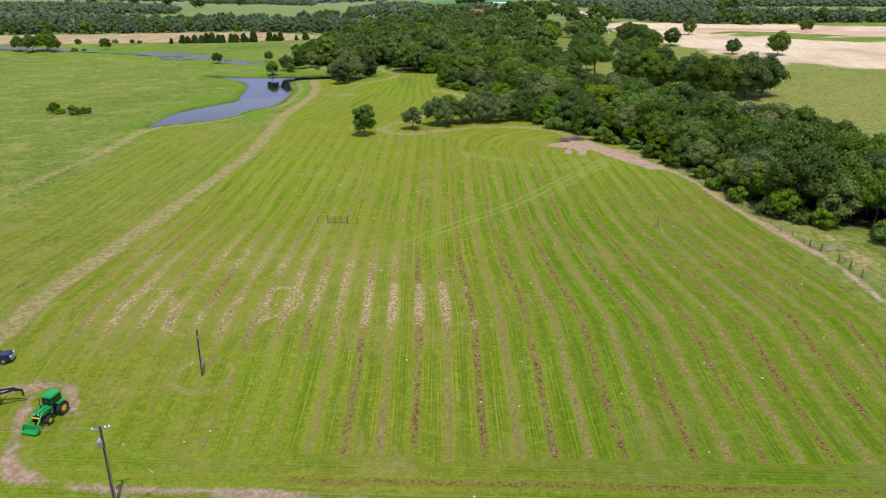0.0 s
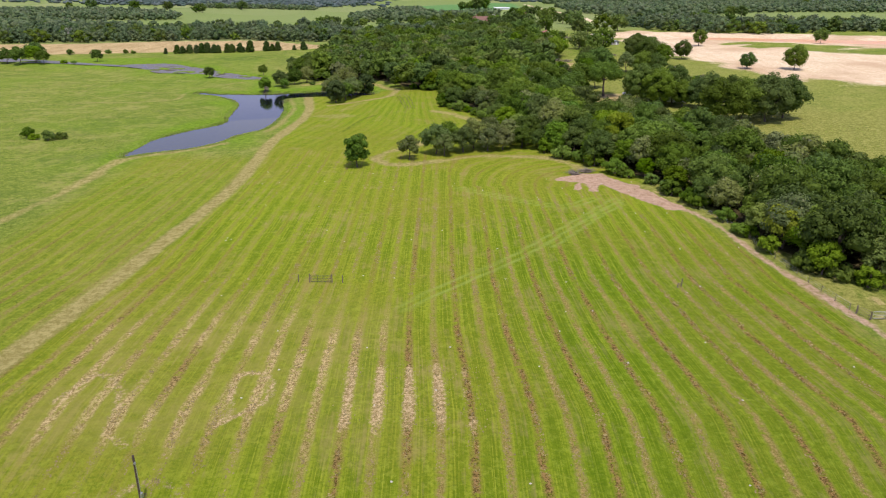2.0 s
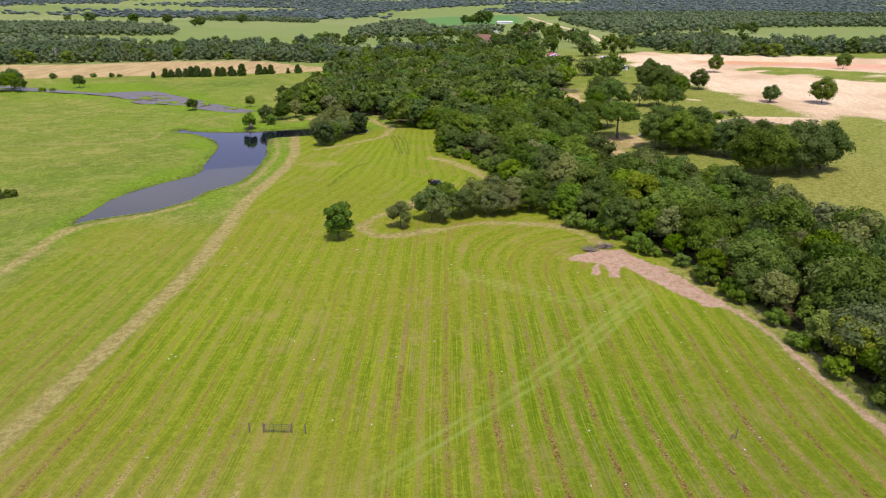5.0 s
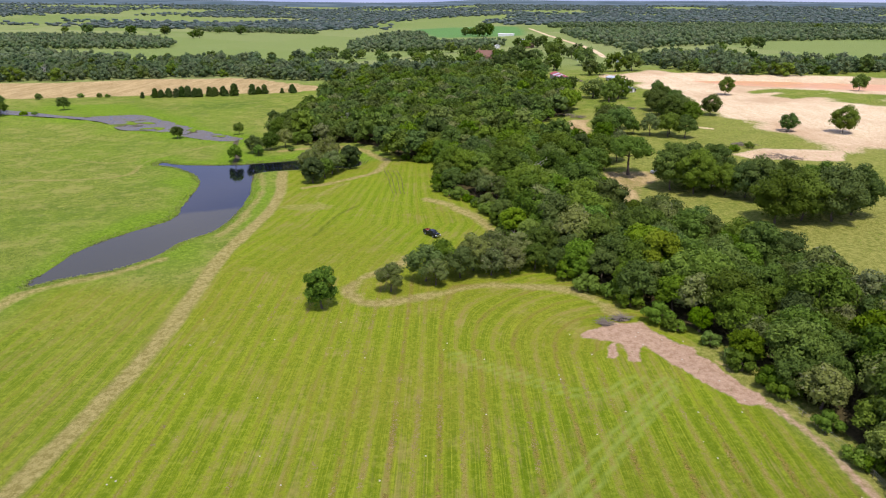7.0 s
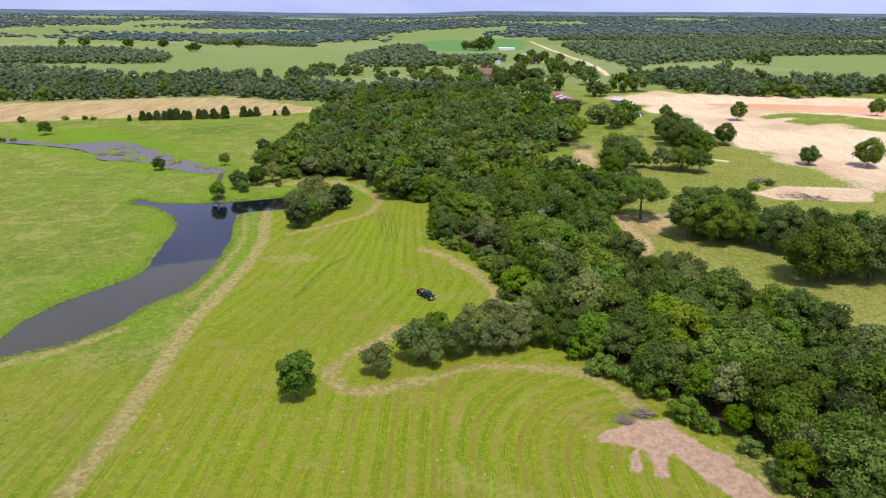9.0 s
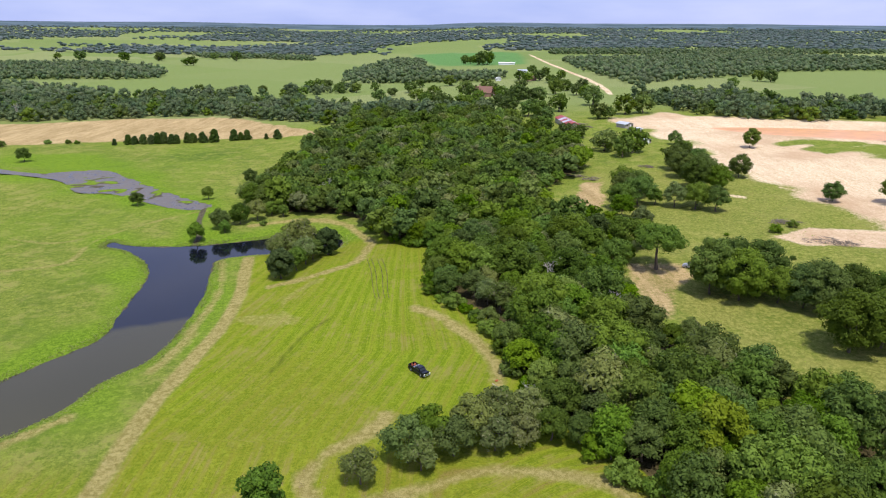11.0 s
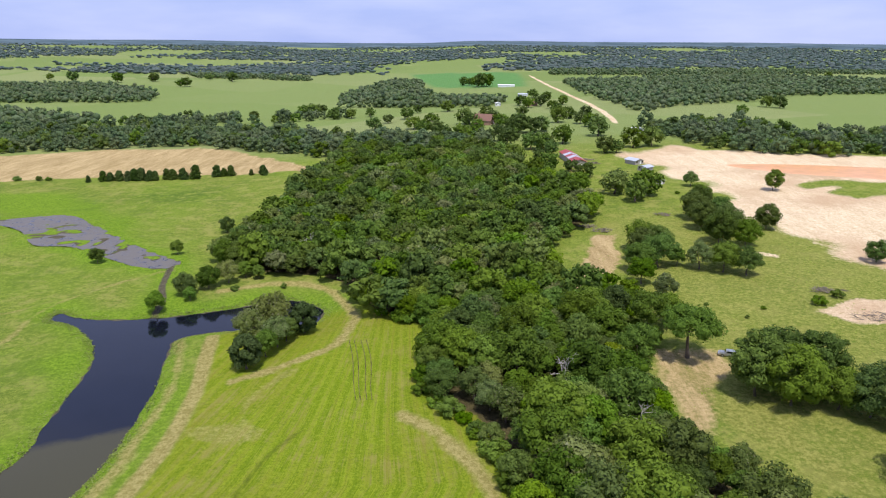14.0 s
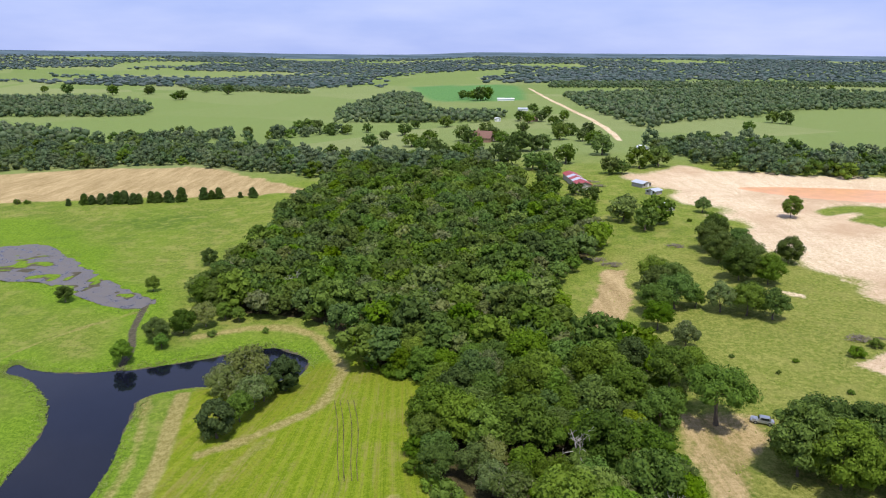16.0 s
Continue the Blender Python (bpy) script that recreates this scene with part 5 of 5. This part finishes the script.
single = random.Random(21)
plant("solo", -22.1, 194.4, 0.95, single)
for x, y, k in ((67, 141.5, 0.95), (71.5, 137.5, 1.05), (64.5, 147, 0.75), (50, 208, 1.3)):
    plant("young", x, y, k, single)
plant("moss", -8.6, 202.6, 0.62, single, 1.05, "grey-green bushy tree beside a curved track")
for x, y, s, kind in ((-1.5, 208, 0.8, "oak"), (2.5, 211.5, 0.85, "oak"), (1, 206, 0.62, "moss"), (6.5, 210, 0.72, "oak"), (9.5, 214, 0.85, "moss"), (13.5, 211.5, 0.72, "moss"), (14, 217, 0.85, "moss"), (18, 212.5, 0.7, "moss"), (20, 219, 0.8, "moss"), (23.5, 214.5, 0.68, "oak"), (26, 221, 0.8, "oak"), (28.5, 213.5, 0.6, "elm"), (33, 209, 0.6, "elm"),
                      (-42.4, 291.5, 1.1, "juniper"), (-39.5, 298, 0.72, "elm"), (-38, 303.5, 0.8, "moss"), (-45, 306.5, 0.85, "moss"), (-41.5, 313, 1.15, "moss"), (-33, 313, 1.1, "juniper"), (-36.5, 307, 0.6, "oak"), (-48, 312, 0.75, "moss"),
                      (-80.5, 329.5, 0.72, "elm"), (-76, 342, 0.56, "grand"), (-71, 347.5, 0.58, "grand"), (-73.5, 338, 0.5, "elm"), (-66, 352.5, 0.75, "moss"), (-62, 358, 0.62, "elm"), (-65, 365, 0.74, "grand"), (-71.5, 369, 0.7, "grand"), (-63, 374, 0.8, "grand"), (-57, 367, 0.72, "grand"), (-76, 381, 0.56, "grand"), (-70, 384, 0.75, "grand"), (-86, 415, 0.5, "grand"), (-74, 440, 0.62, "grand"), (-57, 356, 0.5, "elm"), (-52, 362, 0.6, "elm"), (-120, 374, 0.55, "oak"), (-95, 384, 0.6, "elm"),
                      (64.5, 294, 1.0, "shade"), (73.5, 276.5, 1.01, "grand"), (80, 281, 1.04, "grand"), (79.5, 272.5, 0.95, "grand"), (87, 278, 0.95, "grand"), (93, 246, 1.08, "grand"), (101, 248, 1.08, "grand"), (109, 247, 1.08, "grand"), (97, 266, 0.90, "grand"), (104, 267, 0.90, "grand"), (117, 252, 1.08, "grand"), (112, 262, 0.94, "grand"), (88.5, 271, 0.74, "grand"), (93.5, 268, 0.78, "grand"), (84, 287, 0.6, "grand"), (59, 309, 1.0, "oak"), (65, 313, 0.85, "oak"), (57.5, 300, 0.62, "elm"),
                      (128.6, 397, 0.68, "grand"), (159, 459, 0.68, "grand"), (148, 358.5, 0.58, "grand"), (169, 354.5, 0.79, "grand"), (242, 474, 0.72, "grand"), (230, 560, 0.72, "grand"),
                      (112, 424, 0.83, "grand"), (106, 412, 0.86, "grand"), (113, 404, 0.76, "grand"), (104, 398, 0.79, "grand"), (110, 390, 0.83, "grand"), (104, 380, 0.86, "grand"), (112, 376, 0.72, "grand"), (116, 434, 0.85, "oak"), (124, 470, 0.75, "oak"),
                      (101, 348, 0.95, "oak"), (94.5, 351, 0.95, "oak"), (88, 354, 0.9, "moss"), (97, 356, 0.85, "oak"), (82, 358, 0.7, "elm"), (75.5, 357, 1.1, "oak"), (71.5, 363, 1.15, "oak"), (74, 374, 1.0, "oak"), (67.5, 352, 0.9, "oak"), (79, 369, 1.0, "oak"), (66, 342, 0.9, "elm"), (70, 331, 0.8, "moss"),
                      (-264, 440, 0.9, "oak"), (-254, 436, 1.0, "oak"), (-246, 438, 1.05, "elm"), (-240, 436, 0.75, "oak"), (-250, 446, 1.1, "oak"), (-226, 473, 0.8, "elm")):
    plant(kind, x, y, s, single)
for x, y, s in ((-130.6, 230, 1.0), (-127, 227, 0.7), (-122, 226, 0.95), (-119, 228, 0.8), (-230, 440, 0.9), (-225, 442, 0.7), (106, 300, 0.45), (100, 306, 0.4), (112, 325, 0.9), (120, 330, 0.8), (88, 316, 0.3), (95, 322, 0.35), (80, 325, 0.3), (-246, 531, 1.0), (-233, 531, 0.9), (-228, 532, 0.8), (-268, 520, 1.2), (113, 455, 0.5), (-62, 346, 0.6), (-47, 349, 0.5), (16, 228, 0.8), (22, 224, 0.9), (12, 262, 0.7), (0, 280, 0.6), (36, 203, 0.7), (48, 186, 0.7), (54, 173, 0.6)):
    plant("bush", x, y, s, single)
for x, y, s in ((-202, 527, 0.6), (-195, 530.5, 0.9), (-191, 531, 0.85), (-186, 531.5, 1.0), (-181, 532, 0.95), (-177, 531.5, 1.05), (-173, 532, 1.1), (-168, 531.8, 1.0), (-165, 532, 0.85), (-159.5, 535, 0.95), (-156, 535, 1.0), (-150, 535.3, 1.1), (-143, 536.4, 1.2), (-132, 541, 1.05), (-128, 542, 0.85), (-124, 542.5, 0.95), (-112, 543, 0.55), (-105, 543.5, 1.0), (-72, 527, 0.6)):
    plant("cedar", x, y, s, single)

# ---- far pasture trees ----
FAR_STOCK = []
for seed in (71, 72, 73, 74):
    ob = make_tree("oak_tree", seed, 10.5, 6.2, 0.2, OAK_LEAF, 12, 420, 1.0, trunk=0.4, reach=1.9)
    FAR_STOCK.append(tagged(ob, "spreading dark oak tree on open pasture", "tree", "pasture oaks"))
spots = [(-52, 795), (-36, 824), (-28, 880), (4, 880), (-15, 699), (1, 650), (15, 645), (-4, 694), (28, 668), (41, 636), (55, 688), (60, 677), (69, 675), (78, 681), (60, 596), (70, 594), (84, 613), (115, 645), (116, 723), (113, 763), (75, 797), (41, 788), (61, 517), (60, 549), (78, 497), (90, 443), (89, 472), (97, 452), (84, 458), (104, 570), (111, 570), (126, 588), (140, 593), (-145, 900), (-96, 856), (-77, 865), (-213, 836), (-198, 860), (-168, 858), (-154, 900), (-137, 908), (24, 742), (48, 738), (20, 755), (30, 715), (50, 720), (45, 762), (-10, 745), (-25, 735), (-60, 745), (70, 705), (64, 720), (52, 640), (47, 615), (70, 568), (66, 585), (74, 515), (120, 700), (128, 720), (100, 735), (106, 780), (130, 770), (90, 880), (84, 905), (104, 890), (110, 1010), (120, 960), (130, 900), (112, 860)]
spots += [(-738, 1515), (-640, 1496), (-588, 1547), (-477, 1388), (-810, 1562), (-506, 1629), (-442, 1577), (337, 869), (346, 858), (274, 776), (756, 1534), (31, 1339), (57, 1273), (40, 1330), (50, 1290), (65, 1280), (-590, 1540), (-470, 1400)]
pasture = random.Random(31)
for k, (x, y) in enumerate(spots):
    s = pasture.uniform(0.85, 1.4) * (0.72 if y < 560 and x < 80 else 1.0 if y < 1100 else 1.5)
    m = Matrix.LocRotScale((x, y, level_at(x, y) - 0.05), Euler((0, 0, pasture.uniform(0, 6.28))), (s, s, s * pasture.uniform(0.85, 1.05)))
    ob = FAR_STOCK[k] if k < 4 else copy_thing(FAR_STOCK[k % 4], m)
    ob.matrix_basis = m

# ---- the far country: bands of trees and hazy hills ----
band_rng = random.Random(5)
bands = []
y0 = 1960.0
while y0 < 4500:
    depth = y0 * band_rng.uniform(0.03, 0.06)
    for k in range(int(1.55 * y0 / 20)):
        x = -0.775 * y0 + 20 * k
        lie = float(wobble(x, y0, 420.0, 31)) + 0.5 * float(wobble(x, y0 * 3, 130.0, 32))
        for r in range(3):
            q = (x + band_rng.uniform(-9, 9), y0 + depth * (r / 2 - 0.5) + 0.03 * y0 * float(wobble(x, y0, 700.0, 33)) + band_rng.uniform(-12, 12))
            if lie > (-0.2 if y0 < 2900 else -0.4) + 0.25 * abs(r - 1) and line_distance(np.array([q[0]]), np.array([q[1]]), MEADOW_EAST_ROAD)[0] > 22:
                bands.append(q)
    y0 += depth * 0.5 + y0 * band_rng.uniform(0.035, 0.06)
make_wood("woodland", bands, "dot", HAZY_BAND_LEAF, "far bands of haze-blued trees across flat country", 77, 0.9, 1.6, 2.2)


def make_backdrop():
    m, n, l = graph("hazy_hills_glow")
    # the strip emits its own colour, with daylight and haze painted in
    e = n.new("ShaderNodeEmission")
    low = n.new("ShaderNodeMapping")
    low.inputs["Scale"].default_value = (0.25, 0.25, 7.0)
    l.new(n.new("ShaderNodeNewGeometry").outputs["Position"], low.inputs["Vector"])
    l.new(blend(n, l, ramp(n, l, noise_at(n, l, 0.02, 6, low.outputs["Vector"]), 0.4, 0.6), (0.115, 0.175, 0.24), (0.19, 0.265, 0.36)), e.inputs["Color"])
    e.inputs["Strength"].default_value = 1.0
    o = n.new("ShaderNodeOutputMaterial")
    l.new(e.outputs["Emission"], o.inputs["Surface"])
    vs, fs = [], []
    n_seg = 240
    for k in range(n_seg):
        a = 2 * math.pi * k / n_seg
        x, y = 4560 * math.sin(a), 4560 * math.cos(a)
        z = float(height(x, y))
        top = z + 31 + 2 * float(wobble(x, y, 800.0, 41)) + 1.5 * float(wobble(x, y, 250.0, 42))
        vs += [(x, y, z - 30), (x, y, top)]
        j = (k + 1) % n_seg
        fs.append((2 * k, 2 * j, 2 * j + 1, 2 * k + 1))
    return tagged(mesh_object("backdrop", vs, fs, m), "glowing backdrop of hazy blue hills along the skyline", "hills", kind="structure")


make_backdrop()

# ---- small stuff ----
for k in range(84):
    r = random.Random(900 + k)
    x, y = (r.uniform(-45, 60), r.uniform(52, 190)) if k < 72 else (r.uniform(28, 52), r.uniform(158, 190))
    bm = bmesh.new()
    bmesh.ops.create_icosphere(bm, subdivisions=1, radius=0.13)
    for v in bm.verts:
        v.co = Vector((v.co.x * r.uniform(0.8, 1.6), v.co.y * r.uniform(0.8, 1.3), v.co.z * r.uniform(0.5, 0.9)))
    ob = part("stone", bm, STONE)
    ob.location = (x, y, level_at(x, y) + 0.06)
    tagged(ob, "small pale stone lying in mown grass", "stone", "stones in the field")


def make_weeds(name, places, seed, tall, label):
    """Tufts of rank grass and weeds, each a fan of a few blades."""
    rng = np.random.RandomState(seed)
    p = np.array(places)
    z = land(p[:, 0], p[:, 1])
    n, k = len(p), 7
    a = rng.uniform(0, 6.28, (n, k))
    s = tall * rng.uniform(0.5, 1.4, (n, 1))
    reach = s * rng.uniform(0.3, 1.0, (n, k))
    root = np.stack([p[:, 0], p[:, 1], z - 0.05], 1)[:, None, :] + np.zeros((1, k, 3))
    tip = root + np.stack([np.cos(a) * reach, np.sin(a) * reach, s * rng.uniform(0.5, 1.0, (n, k))], -1)
    side = np.stack([-np.sin(a), np.cos(a), 0 * a], -1) * (s * 0.32)[..., None]
    low = (root + tip) / 2
    tri = np.stack([root, low + side, tip, low - side], 2).reshape(-1, 3)
    i = np.arange(n * k) * 4
    me = array_mesh(name, tri, np.stack([i, i + 1, i + 2, i + 3], 1), [WEED_LEAF])
    return tagged(new(name, me), label, "weeds", kind="stuff")


weed_rng = random.Random(17)
tufts = []
for edge, count, wide in ((POND_EDGE, 8000, 2.2), (MARSH_EDGE, 1800, 6.0)):
    for _ in range(count):
        k = weed_rng.randrange(len(edge))
        (ax, ay), (bx, by) = edge[k], edge[(k + 1) % len(edge)]
        q = weed_rng.random()
        tufts.append((ax + (bx - ax) * q + weed_rng.gauss(0, 1) * wide * 0.5, ay + (by - ay) * q + weed_rng.gauss(0, 1) * wide * 0.5))
d = np.minimum(area_distance(np.array([t[0] for t in tufts]), np.array([t[1] for t in tufts]), POND_EDGE), area_distance(np.array([t[0] for t in tufts]), np.array([t[1] for t in tufts]), MARSH_EDGE))
make_weeds("waterside_grass", [t for t, k in zip(tufts, d) if k > -0.9], 1, 0.24, "rank bright green grass along the water's edge")
loose = []
for _ in range(8000):
    x, y = weed_rng.uniform(-230, -64), weed_rng.uniform(110, 520)
    if wobble(x, y, 22.0, 51) > 0.25:
        loose.append((x, y))
for _ in range(5000):
    x, y = weed_rng.uniform(58, 160), weed_rng.uniform(120, 470)
    if wobble(x, y, 12.0, 52) > 0.1:
        loose.append((x, y))
keep = np.array(loose)
d = np.minimum(area_distance(keep[:, 0], keep[:, 1], POND_EDGE), area_distance(keep[:, 0], keep[:, 1], MARSH_EDGE))
dirt_d = np.minimum(area_distance(keep[:, 0], keep[:, 1], SAND), line_distance(keep[:, 0], keep[:, 1], BANK) - 2)
make_weeds("pasture_weeds", [t for t, k, e in zip(loose, d, dirt_d) if k > 1 and e > 0], 2, 0.27, "scattered green weeds in rough pasture")


def make_clods():
    """Clumps of cut, dried grass left along the mown rows and the worn patch."""
    rng = np.random.RandomState(5)
    spots = []
    for k in range(-11, 17):
        n = 1500
        y = rng.uniform(58, 208, n)
        start, pitch = row_lines(y)
        x = start + pitch * (k - 1) + rng.normal(0, 0.3, n)
        keep = (0.7 * wobble(x, y, 14.0, 61) + 0.8 * wobble(x, y, 1.1, 62) > 0.05 + 0.25 * (y > 135)) & (x < 63 - 0.24 * np.clip(y - 118, 0, 60)) & (x > -48)
        keep &= (y < 178) | (x < 2)
        spots.append(np.stack([x[keep], y[keep]], 1))
    n = 500
    spots.append(np.stack([0.9 + 3.85 * rng.randint(-3, 2, n) + rng.normal(0, 0.75, n), rng.uniform(84, 98.5, n)], 1))
    for line in (LOOP_A, LOOP_B, LOOP_C):
        p, k, q = np.array(line), rng.randint(0, len(line) - 1, 160), rng.uniform(size=(160, 1))
        spots.append(p[k] * (1 - q) + p[k + 1] * q + rng.normal(0, 0.35, (160, 2)))
    for line, n in ((HEADLAND, 500), (YARD_TRACK, 220)):
        k = rng.randint(0, len(line) - 1, n)
        q = rng.uniform(size=(n, 1))
        p = np.array(line)
        spots.append(p[k] * (1 - q) + p[k + 1] * q + rng.normal(0, 0.7, (n, 2)))
    p = np.vstack(spots)
    z = land(p[:, 0], p[:, 1]) + 0.03
    n = len(p)
    a = rng.uniform(0, 6.28, (n, 1)) + np.array([[0, 2.1, 4.2]])
    r = rng.uniform(0.05, 0.15, (n, 1)) * rng.uniform(0.6, 1.3, (n, 3))
    foot = np.stack([p[:, :1] + np.cos(a) * r, p[:, 1:] + np.sin(a) * r * 1.4, z[:, None] + 0 * a], -1)
    top = np.stack([p[:, 0], p[:, 1], z + rng.uniform(0.05, 0.16, n)], -1)[:, None]
    v = np.concatenate([foot, top], 1).reshape(-1, 3)
    i = np.arange(n) * 4
    f = np.concatenate([np.stack([i + b, i + (b + 1) % 3, i + 3], 1) for b in range(3)])
    return tagged(new("hay_clods", array_mesh("hay_clods", v, f, [DRY_CLOD])), "dry brown clumps of cut grass along rows", "hay", kind="stuff")


make_clods()
RUT_GRASS = plain("pressed_dark_grass", (0.14, 0.13, 0.03), 0.95, vary=0.6, size=0.6)


def make_rut(line, wide=0.2):
    """A narrow wheel mark that follows the ground."""
    p = smooth_line(line, 14)
    vs, fs = [], []
    for k, (x, y) in enumerate(p):
        a, b = p[max(0, k - 1)], p[min(len(p) - 1, k + 1)]
        dx, dy = b[0] - a[0], b[1] - a[1]
        d = math.hypot(dx, dy)
        w = wide * (0.7 + 0.6 * random.Random(k).random()) / 2
        for s in (-1, 1):
            q = (x - dy / d * w * s, y + dx / d * w * s)
            vs.append((*q, level_at(*q) + 0.17))
        if k:
            fs.append((2 * k - 2, 2 * k, 2 * k + 1, 2 * k - 1))
    return tagged(mesh_object("wheel_track", vs, fs, RUT_GRASS), "dark wheel mark pressed into mown grass", "track", kind="structure")


for off in (0.0, 1.3, 3.1, 4.5):
    make_rut([(-19.8 + off, 306.5), (-17.6 + off, 297), (-16.3 + off * 0.95, 289), (-15.2 + off * 0.85, 282), (-14.0 + off * 0.8, 276)])
mower = stand(new("green_tarp_heap"), 15.8, 231.5, 20)
part("tarp", box(0, 0, 0.2, 1.3, 0.8, 0.45, 0.25, (0.6, 0.5)), GREEN_PAINT, mower)
part("board", box(-0.9, 0.5, 0.45, 0.25, 1.8, 0.06, 0.01, tilt=(0.2, 0.1, 0.4)), BOARD_WALL, mower)
tagged(mower, "green tarp heap with boards at the field's edge", "tarp")
bag = part("feed_bag", box(0, 0, 0.12, 0.8, 0.5, 0.28, 0.12), ORANGE)
tagged(stand(bag, 15.2, 234.2, 40), "orange and white bag lying on the grass", "bag")
